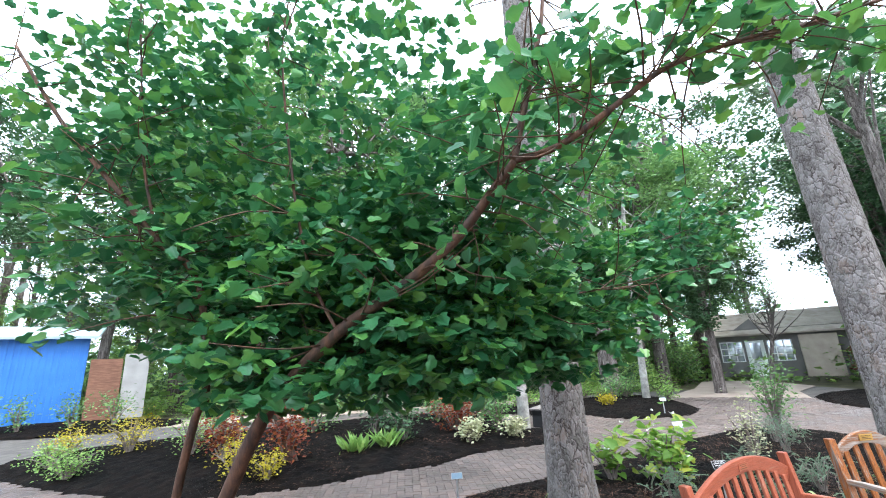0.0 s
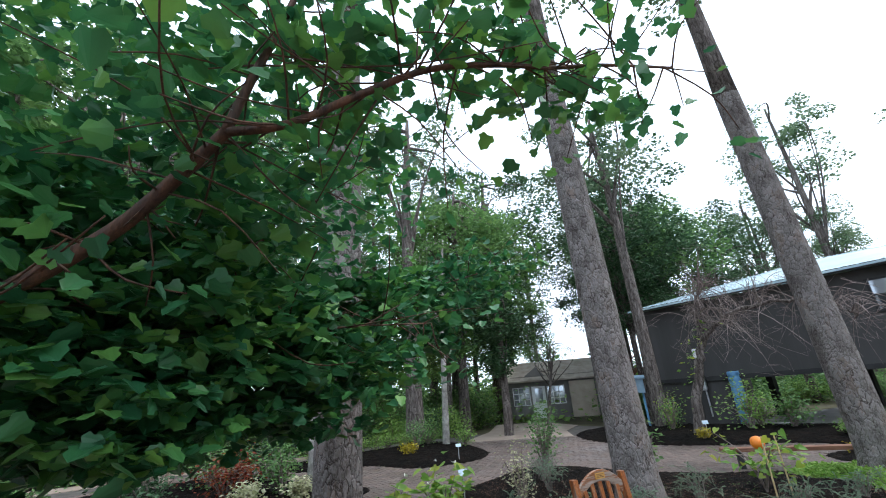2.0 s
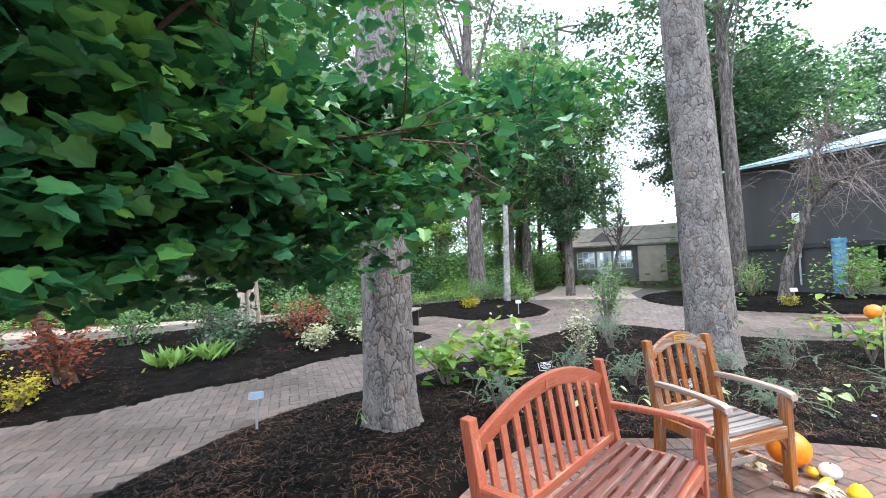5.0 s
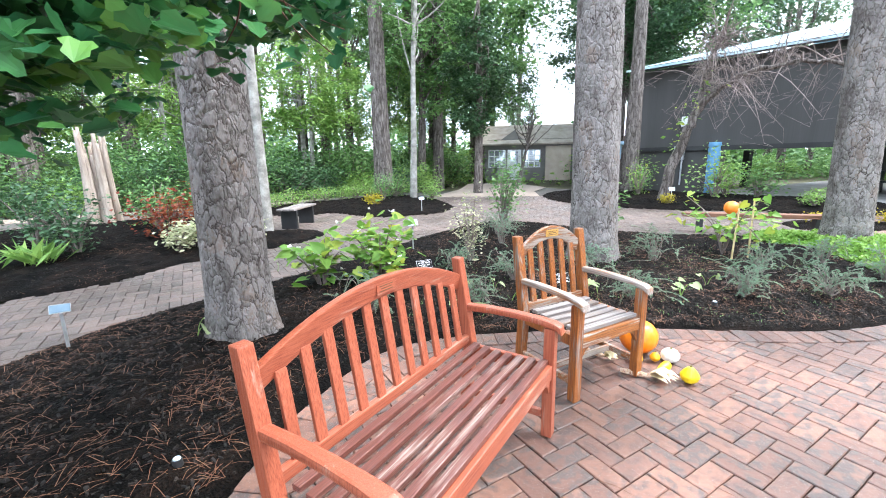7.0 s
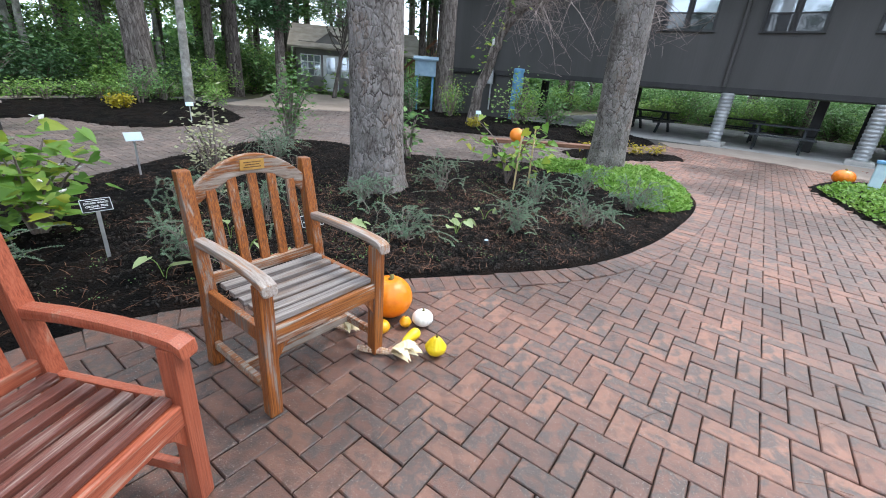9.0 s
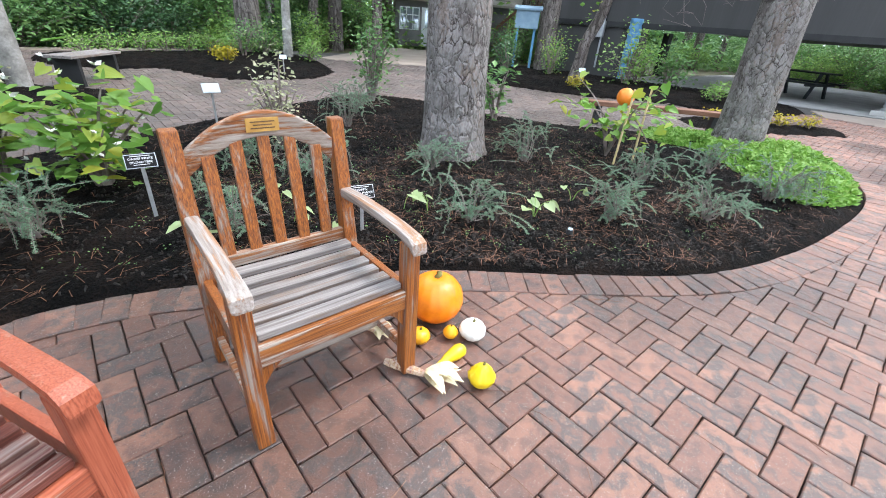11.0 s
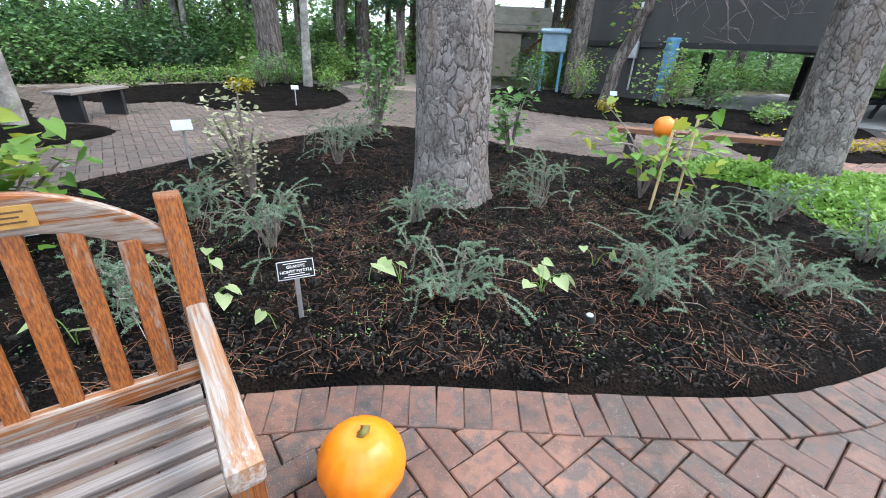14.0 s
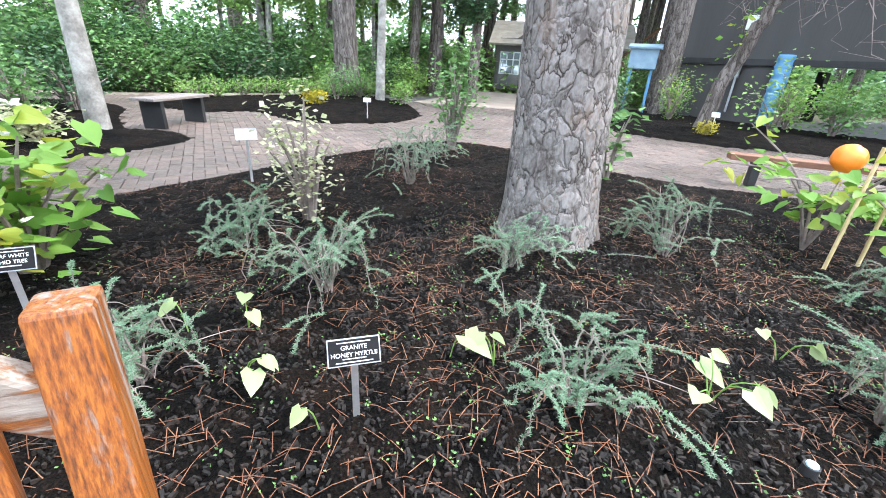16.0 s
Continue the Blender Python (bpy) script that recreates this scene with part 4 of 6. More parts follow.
def corn(m, label, fan):
    root = thing("corn_cob", m, label, "corn", "dried corn")
    soup = Soup()
    for k in range(10):
        a = 2 * math.pi * k / 10
        for i in range(22):
            x = -0.10 + i * 0.0085
            r = 0.017 * math.sqrt(max(0.05, 1 - ((x + 0.02) / 0.12) ** 2))
            soup.add(np.array([[x - .004, 0, 0], [x + .004, 0, 0], [x + .004, 0, 0], [x - .004, 0, 0], [x, 0, 0]]) + np.array([[0, r * math.cos(a + d), r * math.sin(a + d)] for d in (-.28, -.28, .28, .28)] + [[0, 1.25 * r * math.cos(a), 1.25 * r * math.sin(a)]]),
                     [(0, 1, 4), (1, 2, 4), (2, 3, 4), (3, 0, 4)])
    soup.mesh("kernels", M_KERNEL, root, "red and cream kernels")
    rng = np.random.default_rng(5)
    soup = Soup()
    for k in range(16):
        a = rng.uniform(-0.75, 0.75)
        up = rng.uniform(0.0, 0.05)
        n = 7
        s = np.linspace(0, 1, n)
        L = fan * rng.uniform(0.6, 1.0)
        px, py = 0.08 + L * s * math.cos(a), L * s * math.sin(a)
        pz = up * np.sin(s * 2.6) + 0.004 + rng.uniform(0, 0.012)
        w = 0.020 * np.sin(np.clip(s * 0.9 + 0.12, 0, 1) * np.pi) + 0.002
        nx, ny = -math.sin(a), math.cos(a)
        v = np.concatenate([np.stack([px + nx * w, py + ny * w, pz + 0.006 * np.cos(s * 9)], 1), np.stack([px - nx * w, py - ny * w, pz], 1)])
        soup = Soup()
        soup.add(v, [(i, i + 1, n + i + 1, n + i) for i in range(n - 1)])
        soup.mesh("husk_leaf", M_HUSK, root, "pale dry husk")
    return root


corn(pose(3.70, 3.52, 0.022, 0, 0, -52), "dried corn with pale spread husk on brick", 0.17)
corn(pose(3.66, 3.86, 0.024, 0, 0, -70), "dried corn cob lying under the chair", 0.09)


# ---- labels on stakes ----
def letters(text, size, at, parent, mat):
    cu = bpy.data.curves.new("lettering", "FONT")
    cu.body, cu.size, cu.align_x, cu.align_y = text, size, "CENTER", "CENTER"
    cu.extrude = 0.0004
    tmp = new("lettering", cu)
    me = bpy.data.meshes.new_from_object(tmp.evaluated_get(bpy.context.evaluated_depsgraph_get()))
    bpy.data.objects.remove(tmp)
    me.transform(Matrix.Translation(at) @ Matrix.Rotation(radians(90), 4, "X"))
    return link("lettering", me, mat, parent, "white lettering")


def plant_label(m, tall, words, label, plate=M_SIGN, size=(0.15, 0.075)):
    root = thing("plant_label", m, label, "sign", "plant labels")
    part("stake", block((0.022, 0.004, tall), (0, 0.004, tall / 2 - 0.04), 0.001), M_STEEL, root, "flat metal stake")
    turn = Matrix.Rotation(radians(-28), 4, "X")
    up = Vector((0, 0, tall))
    bm = block((size[0] + 0.008, 0.003, size[1] + 0.008), (0, 0.003, 0), 0.001)
    bmesh.ops.transform(bm, matrix=Matrix.Translation(up) @ turn, verts=bm.verts)
    part("rim", bm, M_STEEL, root, "pale metal rim")
    bm = block((size[0], 0.004, size[1]), (0, 0, 0), 0.001)
    bmesh.ops.transform(bm, matrix=Matrix.Translation(up) @ turn, verts=bm.verts)
    face = part("plate", bm, plate, root)
    for text, s, z in words:
        if text:
            ob = letters(text, s, (0, -0.0028, z), face, M_SIGNINK)
        else:
            ob = part("text_bar", block((s, 0.0006, 0.0028), (0, -0.0025, z)), M_SIGNINK, face)
        ob.data.transform(Matrix.Translation(up) @ turn)
    return root


def on_island(x, y):
    return float(bed_height(ISLAND, np.array([x]), np.array([y]))[0])


plant_label(pose(3.985, 4.66, on_island(3.985, 4.66), 0, 0, -4), 0.27, [("", 0.10, 0.029), ("GRANITE", 0.019, 0.013), ("HONEY MYRTLE", 0.019, -0.008), ("", 0.07, -0.02), ("", 0.11, -0.030)], "black plant label with white lettering on metal stake")
plant_label(pose(2.90, 5.36, on_island(2.90, 5.36), 0, 0, 4), 0.36, [("", 0.10, 0.028), ("DWARF WHITE", 0.018, 0.012), ("ORCHID TREE", 0.018, -0.009), ("", 0.08, -0.023)], "black plant label before broad lime leaves")
plant_label(pose(0.34, 3.38, on_island(0.34, 3.38), 0, 0, 12), 0.24, [("", 0.11, 0.028), ("HORNED VIOLET", 0.018, 0.011), ("", 0.06, -0.006), ("", 0.10, -0.018), ("", 0.07, -0.029)], "black plant label standing in bare mulch")
plant_label(pose(3.54, 7.55, 0.10, 0, 0, 8), 0.42, [], "pale label on a stake at the bed edge", M_PALESIGN, (0.16, 0.09))
plant_label(pose(0.05, 5.55, on_island(0.05, 5.5), 0, 0, 8), 0.32, [], "faded blue label on a stake beside the path", M_FADEDBLUE, (0.12, 0.06))
plant_label(pose(5.44, 12.3, 0.10, 0, 0, -10), 0.32, [], "pale label in the far bed", M_PALESIGN, (0.14, 0.08))
plant_label(pose(12.4, 10.2, 0.08, 0, 0, -30), 0.40, [], "pale label beside the building bed", M_PALESIGN, (0.16, 0.10))

for x, y in ((5.24, 4.05), (1.05, 3.75)):
    lamp = thing("garden_spot", pose(x, y, on_island(x, y) - 0.005), "small round metal ground spotlight in mulch", "lamp", "ground spots")
    bm = bmesh.new()
    bmesh.ops.create_cone(bm, cap_ends=True, segments=20, radius1=0.024, radius2=0.022, depth=0.05)
    bmesh.ops.translate(bm, vec=(0, 0, 0.02), verts=bm.verts)
    part("housing", bm, M_BEAM, lamp, "dark round housing")
    bm = bmesh.new()
    bmesh.ops.create_cone(bm, cap_ends=True, segments=20, radius1=0.017, radius2=0.015, depth=0.006)
    bmesh.ops.translate(bm, vec=(0, 0, 0.049), verts=bm.verts)
    part("lens", bm, M_PALESIGN, lamp, "pale lens")


# ---- trees ----
def rough_trunk(base, top, r0, r1, flare, seed, around=84, rows=330, plates=(0.085, 0.13)):
    """A pine trunk with deep plated bark: cells of Voronoi noise stand proud, the seams are cracks."""
    base, top = np.array(base, float), np.array(top, float)
    h = top[2] - base[2]
    t = np.linspace(0, 1, rows) ** 1.35
    ang = np.linspace(0, 2 * np.pi, around, endpoint=False)
    v = []
    off = Vector((seed * 7.3, seed * 3.1, seed * 1.7))
    for s in t:
        c = base + (top - base) * s
        z = s * h
        r = r0 + (r1 - r0) * s + flare * math.exp(-z / 0.22)
        for a in ang:
            root = flare * 0.5 * math.exp(-z / 0.15) * math.cos(a * 5 + seed)
            q = Vector((math.cos(a) * r0 / plates[0], math.sin(a) * r0 / plates[0], z / plates[1])) + off
            q += 0.35 * noise.noise_vector(q * 0.9)
            f, pts = noise.voronoi(q)
            seam = min(1.0, max(0.0, (f[1] - f[0]) * 6.0))
            lift = 0.55 * seam ** 0.6 + 0.25 * noise.noise(Vector(pts[0]) * 3.7) + 0.12 * noise.noise(q * 4)
            rr = r + root + 0.014 * lift
            v.append((c[0] + rr * math.cos(a), c[1] + rr * math.sin(a), c[2]))
    f = []
    for i in range(rows - 1):
        for j in range(around):
            k = (j + 1) % around
            f.append((i * around + j, i * around + k, (i + 1) * around + k, (i + 1) * around + j))
    return v, f


def needle_crown(rng, centre, radii, clumps, per, size, twig_to):
    soup, wood = Soup(), Soup()
    for c in ball_points(rng, clumps, centre, radii, 0.35):
        start = np.array(twig_to) + (0, 0, (c[2] - twig_to[2]) * rng.uniform(0.3, 0.8))
        mid = (start + c) / 2 + rng.normal(0, 0.3, 3)
        wood.tube(smooth_line([start, mid, c], 3), (0.06, 0.02), 5)
        soup.leaves(ball_points(rng, per, c, (0.9, 0.9, 0.5), 0.1), size, rng, "oval", 0.1)
    return soup, wood


def near_pine(base, top, r0, r1, flare, seed, label):
    z0 = base[2]
    root = thing("pine_tree", pose(*base), label, "tree", "tall pines")
    v, f = rough_trunk((0, 0, -0.06), (top[0] - base[0], top[1] - base[1], top[2] - z0), r0, r1, flare, seed)
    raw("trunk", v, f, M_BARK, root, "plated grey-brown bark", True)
    rng = np.random.default_rng(int(seed * 10) + 1)
    end = np.array([top[0] - base[0], top[1] - base[1], top[2] - z0])
    soup = Soup()
    soup.tube(smooth_line([end - (0, 0, 0.05), end * (1.5, 1.5, 1.0) + (0, 0, 7)], 4), (r1 * 1.02, 0.10), 14)
    crown, wood = needle_crown(rng, end + (0, 0, 6.5), (3.2, 3.2, 3.0), 26, 170, 0.17, end + (0, 0, 2.5))
    soup.v += wood.v
    soup.f += [tuple(i + soup.n for i in fc) for fc in wood.f]
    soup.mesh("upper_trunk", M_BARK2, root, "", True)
    crown.mesh("crown", M_LEAFPINE, root, "grey-green needles")


near_pine((1.28, 5.30, 0.09), (1.30, 5.34, 7.0), 0.235, 0.19, 0.06, 1.0, "tall pine with plated bark standing in mulch")
near_pine((5.47, 5.86, 0.12), (5.36, 5.98, 7.2), 0.285, 0.23, 0.08, 2.0, "thick pine with plated grey bark in the island bed")
near_pine((9.50, 4.95, 0.10), (9.15, 5.05, 7.2), 0.27, 0.21, 0.07, 3.0, "tall pine rising from bright groundcover")


def plain_tree(name, m, r, tall, crown_at, crown_r, clumps, per, leaf, mat, bark, label, lean=(0, 0), limbs=7, seed=1, shape="oval", spread=0.75):
    """A tapered, slightly bent trunk with limbs reaching into a broken crown of leaf clumps."""
    rng = np.random.default_rng(seed)
    root = thing(name, m, label, "tree", "woodland trees")
    wood = Soup()
    bend = rng.normal(0, 0.15, 2)
    line = smooth_line([(0, 0, -0.35), (lean[0] * 0.3 + bend[0] * 0.5, lean[1] * 0.3, tall * 0.3), (lean[0] * 0.65 + bend[0], lean[1] * 0.65 + bend[1], tall * 0.65), (lean[0], lean[1], tall)], 5)
    wood.tube(line, (r * 1.35, r * 1.0, r * 0.85, r * 0.6, r * 0.25), 12)
    crown = Soup()
    centre = np.array([lean[0], lean[1], crown_at])
    for c in ball_points(rng, clumps, centre, crown_r, 0.3):
        if rng.random() < limbs / clumps * 2.2:
            s = line[min(len(line) - 1, int(len(line) * rng.uniform(0.45, 0.95)))]
            wood.tube(smooth_line([s, (s + c) / 2 + rng.normal(0, 0.25, 3) + (0, 0, 0.2), c], 4), (r * 0.35, r * 0.16, r * 0.05), 6)
        e = spread * rng.uniform(0.6, 1.2)
        crown.leaves(ball_points(rng, per, c, (e, e, e * 0.6), 0.1), leaf, rng, shape, 0.25)
    wood.mesh("trunk", bark, root, "", True)
    crown.mesh("crown", mat, root)
    return root


def shrub(name, m, r, h, n, leaf, mat, label, seed=1, shape="oval", stems=7, category="shrub", group="", bark=M_TWIG, flowers=0):
    rng = np.random.default_rng(seed)
    root = thing(name, m, label, category, group)
    wood, crown = Soup(), Soup()
    pts = []
    for k in range(stems):
        a = rng.uniform(0, 6.28)
        q = rng.uniform(0.2, 0.95)
        tip = np.array([math.cos(a) * r * q, math.sin(a) * r * q, h * rng.uniform(0.65, 1.0) * (1 - 0.35 * q)])
        line = smooth_line([(0.05 * math.cos(a) * r, 0.05 * math.sin(a) * r, -0.05), tip * (0.45, 0.45, 0.6), tip], 4)
        wood.tube(line, (0.012 + 0.01 * h, 0.004), 5)
        m_ = n // stems
        c = line[rng.integers(3, len(line), m_)]
        pts.append(c + rng.normal(0, 1, (m_, 3)) * (r * 0.26, r * 0.26, h * 0.16))
    pts = np.concatenate(pts)
    pts[:, 2] = np.maximum(pts[:, 2], 0.03)
    crown.leaves(pts, leaf, rng, shape, 0.15)
    wood.mesh("branchwork", bark, root)
    crown.mesh("foliage", mat, root)
    if flowers:
        for k in range(flowers):
            bl = Soup()
            bl.leaves(np.repeat(pts[rng.integers(0, len(pts))][None] + (0, 0, 0.05), 4, 0), leaf * 0.36, rng, "oval", -0.6)
            bl.mesh("flower", M_PETAL, root, "small white flower")
    return root


# the small tree whose leafy branches hang over the start of the walk
def overhanging_tree():
    rng = np.random.default_rng(11)
    o = np.array([-1.22, 2.52, 0.03])
    root = thing("small_tree", pose(*o), "small leaning tree with reddish limbs and lobed green leaves", "tree")
    limbs = [
        ([(-1.22, 2.50, -0.05), (-1.12, 2.46, 0.6), (-0.92, 2.40, 1.1), (-0.69, 2.30, 1.50), (-0.35, 2.20, 1.81), (-0.07, 2.12, 1.97), (0.20, 2.04, 2.16), (0.38, 1.96, 2.35), (0.48, 1.90, 2.46)], (0.060, 0.050, 0.040, 0.032, 0.024)),
        ([(0.48, 1.90, 2.46), (0.54, 1.90, 2.69), (0.62, 1.90, 2.97), (0.69, 1.90, 3.29), (0.74, 2.0, 3.9)], (0.023, 0.018, 0.008)),
        ([(0.48, 1.90, 2.46), (0.66, 1.85, 2.49), (0.87, 1.80, 2.61), (1.13, 1.80, 2.79), (1.41, 1.78, 2.87), (1.67, 1.75, 2.90), (1.90, 1.72, 2.95), (2.4, 1.75, 3.1)], (0.021, 0.018, 0.014, 0.008)),
        ([(-1.36, 2.56, -0.05), (-1.27, 2.52, 0.7), (-1.23, 2.50, 1.08), (-1.14, 2.45, 1.45), (-1.10, 2.45, 1.58), (-1.17, 2.40, 2.13), (-1.38, 2.35, 2.35), (-1.61, 2.30, 2.64), (-1.97, 2.25, 3.07), (-2.3, 2.2, 3.57)], (0.036, 0.030, 0.026, 0.022, 0.012)),
        ([(-0.69, 2.30, 1.50), (-0.40, 2.45, 1.68), (0.10, 2.75, 1.92), (0.85, 3.35, 2.15), (1.45, 3.75, 2.40), (2.15, 4.05, 2.66), (2.9, 4.35, 2.95)], (0.030, 0.026, 0.018, 0.012, 0.006)),
        ([(-0.80, 2.34, 1.34), (-0.80, 2.7, 1.75), (-0.85, 3.1, 2.1), (-0.95, 3.7, 2.6)], (0.030, 0.02, 0.008)),
        ([(-0.35, 2.20, 1.81), (-0.49, 2.25, 2.06), (-0.61, 2.25, 2.54), (-0.72, 2.25, 3.39), (-0.72, 2.3, 3.9)], (0.013, 0.011, 0.009, 0.006)),
        ([(0.10, 2.75, 1.92), (0.45, 2.7, 2.3), (0.85, 2.8, 2.75), (1.15, 3.0, 3.2)], (0.013, 0.010, 0.005)),
        ([(-1.38, 2.35, 2.35), (-1.48, 2.30, 2.76), (-1.58, 2.30, 3.32), (-1.68, 2.3, 3.95)], (0.012, 0.010, 0.005)),
        ([(-0.85, 3.1, 2.1), (-0.2, 3.2, 2.2), (0.4, 3.6, 2.35)], (0.012, 0.010, 0.005)),
        ([(0.10, 2.75, 1.92), (0.60, 2.75, 1.98), (1.10, 2.95, 2.05), (1.60, 3.25, 2.12)], (0.012, 0.009, 0.004)),
    ]
    way = np.array([(0.22, 0.30, 1.66), (0.53, 0.54, 1.66), (0.86, 0.89, 1.6), (0.90, 1.22, 1.58), (1.21, 1.54, 1.5), (1.55, 1.72, 1.45), (2.08, 1.88, 1.4)])

    def clear(p, gap):
        """Which points lie clear of where a walker passes."""
        best = np.full(len(p), 9.0)
        for q0, q1 in zip(way, way[1:]):
            e = q1 - q0
            s = np.clip((p - q0) @ e / (e @ e), 0, 1)
            best = np.minimum(best, np.linalg.norm(p - q0 - s[:, None] * e, axis=1))
        return best > gap

    twigs = []
    for pts, radii in limbs:
        wood = Soup()
        line = smooth_line(pts, 5)
        wood.tube(line - o, np.array(radii) * 0.72, 9)
        for i in range(4, len(line), 1):
            if line[i][2] < 1.62:
                continue
            for k in range(2):
                d = rng.normal(0, 1, 3) * (0.26, 0.26, 0.20)
                q = line[i] + d
                if not clear(q[None], 0.8)[0] or q[2] < 1.55:
                    continue
                wood.tube(smooth_line([line[i], (line[i] + q) / 2 + rng.normal(0, 0.03, 3), q], 3) - o, (0.0045, 0.002), 4)
                twigs.append(q)
        wood.mesh("limb", M_DARKBARK, root, "reddish-brown limb with twigs", True)
    crown = Soup()
    for c, rad, n in (((-0.55, 2.75, 2.15), (1.15, 0.75, 0.62), 4600), ((-1.55, 2.6, 2.55), (0.85, 0.6, 0.85), 1500), ((0.15, 2.95, 2.00), (0.85, 0.70, 0.52), 3600),
                      ((0.25, 2.45, 2.35), (0.60, 0.40, 0.45), 700), ((0.25, 3.65, 2.05), (1.15, 0.90, 0.68), 5200), ((-0.95, 3.6, 2.2), (1.15, 1.0, 0.85), 4400),
                      ((1.25, 3.75, 2.25), (0.80, 0.50, 0.32), 1700), ((1.95, 4.0, 2.55), (0.70, 0.40, 0.25), 900), ((2.7, 4.3, 2.9), (0.6, 0.35, 0.22), 300),
                      ((-0.6, 2.5, 3.3), (1.1, 0.5, 0.7), 1000), ((0.6, 2.8, 2.95), (0.8, 0.6, 0.5), 420), ((0.6, 3.6, 3.0), (1.1, 0.8, 0.5), 700), ((-1.7, 2.6, 3.4), (0.8, 0.6, 0.7), 900),
                      ((-0.35, 2.35, 1.72), (0.85, 0.42, 0.26), 2400), ((-0.10, 2.9, 1.70), (1.0, 0.55, 0.24), 3000), ((0.75, 3.1, 1.85), (0.75, 0.45, 0.28), 1300),
                      ((0.55, 2.05, 2.75), (0.6, 0.30, 0.35), 260), ((1.35, 1.85, 2.92), (0.85, 0.22, 0.16), 260)):
        p = ball_points(rng, int(n * 1.35), c, rad, 0.15)
        # leaves lie in loose tiers with gaps between them
        p[:, 2] = np.round(p[:, 2] / 0.16) * 0.16 + rng.normal(0, 0.03, len(p)) + 0.06 * np.sin(p[:, 0] * 5 + p[:, 1] * 4)
        hole = np.sin(p[:, 0] * 6.1 + 1) * np.sin(p[:, 1] * 5.3) * np.sin(p[:, 2] * 7.7)
        p = p[(hole < 0.30) & (p[:, 2] > 1.43) & clear(p, 1.05)]
        crown.leaves(p - o, 0.068, rng, "lobed", 0.30)
    t = np.array(twigs)
    for k in range(4):
        p = t + rng.normal(0, 0.05, t.shape)
        p = p[clear(p, 1.0) & (p[:, 2] > 1.5)]
        crown.leaves(p - o, 0.068, rng, "lobed", 0.45)
    crown.mesh("leaves", M_LEAF, root, "lobed green leaves")


overhanging_tree()


# ---- planting of the island bed ----
def myrtle(x, y, r, h, seed, stems=16):
    """Low grey-green shrub of arching wiry stems set with tiny leaves."""
    rng = np.random.default_rng(seed)
    root = thing("honey_myrtle", pose(x, y, on_island(x, y)), "low grey-green shrub of arching wiry stems in mulch", "shrub", "myrtle shrubs")
    wood, leaf = Soup(), Soup()
    for k in range(stems):
        a = rng.uniform(0, 6.28)
        reach = 0.9 * r * rng.uniform(0.35, 1.1)
        top = h * rng.uniform(0.35, 1.0)
        end = np.array([math.cos(a) * reach, math.sin(a) * reach, max(0.03, top * rng.uniform(0.15, 0.8))])
        line = smooth_line([(0.01 * math.cos(a), 0.01 * math.sin(a), -0.03), (end[0] * 0.35, end[1] * 0.35, top * 0.75), (end[0] * 0.75, end[1] * 0.75, top), end], 6)
        line[1:-1] += rng.normal(0, 0.008, line[1:-1].shape)
        wood.tube(line, (0.006, 0.003, 0.0018), 4)
        branches = [line]
        for b in range(4):
            s = line[rng.integers(5, len(line))]
            d = rng.normal(0, 1, 3) * (0.09, 0.09, 0.05) + (end - line[0]) * 0.12
            tw = smooth_line([s, s + d * 0.6 + (0, 0, 0.015), s + d], 4)
            wood.tube(tw, (0.0025, 0.0012), 3)
            branches.append(tw)
        for b, bl in enumerate(branches):
            seg = np.concatenate([bl[:-1] + (bl[1:] - bl[:-1]) * s for s in np.arange(0, 1, 0.12 if b else 0.16)])
            seg = seg[seg[:, 2] > 0.03]
            if rng.random() < 0.85:
                leaf.leaves(np.repeat(seg, 3, 0), 0.014, rng, "narrow", -0.3)
    wood.mesh("branchwork", M_TWIG, root, "pale wiry stems")
    leaf.mesh("foliage", M_LEAFGREY, root)


for i, (x, y, r, h) in enumerate(((3.97, 5.45, 0.40, 0.40), (4.96, 5.46, 0.34, 0.28), (6.02, 5.36, 0.36, 0.40), (4.74, 4.52, 0.40, 0.28), (5.68, 4.08, 0.30, 0.30), (6.47, 3.76, 0.34, 0.30), (5.30, 8.05, 0.42, 0.42),
                                   (3.30, 5.05, 0.30, 0.30), (4.88, 7.20, 0.42, 0.46), (6.62, 4.45, 0.30, 0.30), (2.35, 5.30, 0.40, 0.36), (7.72, 4.40, 0.36, 0.32), (3.55, 6.1, 0.30, 0.30))):
    myrtle(x, y, r, h, 40 + i)


def caladium(x, y, n, size, seed, tall=0.12):
    rng = np.random.default_rng(seed)
    root = thing("caladium", pose(x, y, on_island(x, y)), "pale cream-green heart-leaved plant in dark mulch", "plant", "caladiums")
    for k in range(n):
        stem = Soup()
        a = rng.uniform(0, 6.28)
        tip = np.array([math.cos(a) * 0.05 * n ** 0.5, math.sin(a) * 0.05 * n ** 0.5, tall * rng.uniform(0.7, 1.3)])
        stem.tube(smooth_line([(0, 0, -0.02), tip * (0.4, 0.4, 0.7), tip], 3), (0.003, 0.002), 5)
        s = Soup()
        s.leaves(tip[None], size * rng.uniform(0.8, 1.2), rng, "heart", 0.55, along=np.array([[math.cos(a) * 0.7, -0.7, -0.15]]))
        s.mesh("leaf", M_CALADIUM, root)
        stem.mesh("stalk", M_LEAFLIGHT, root)


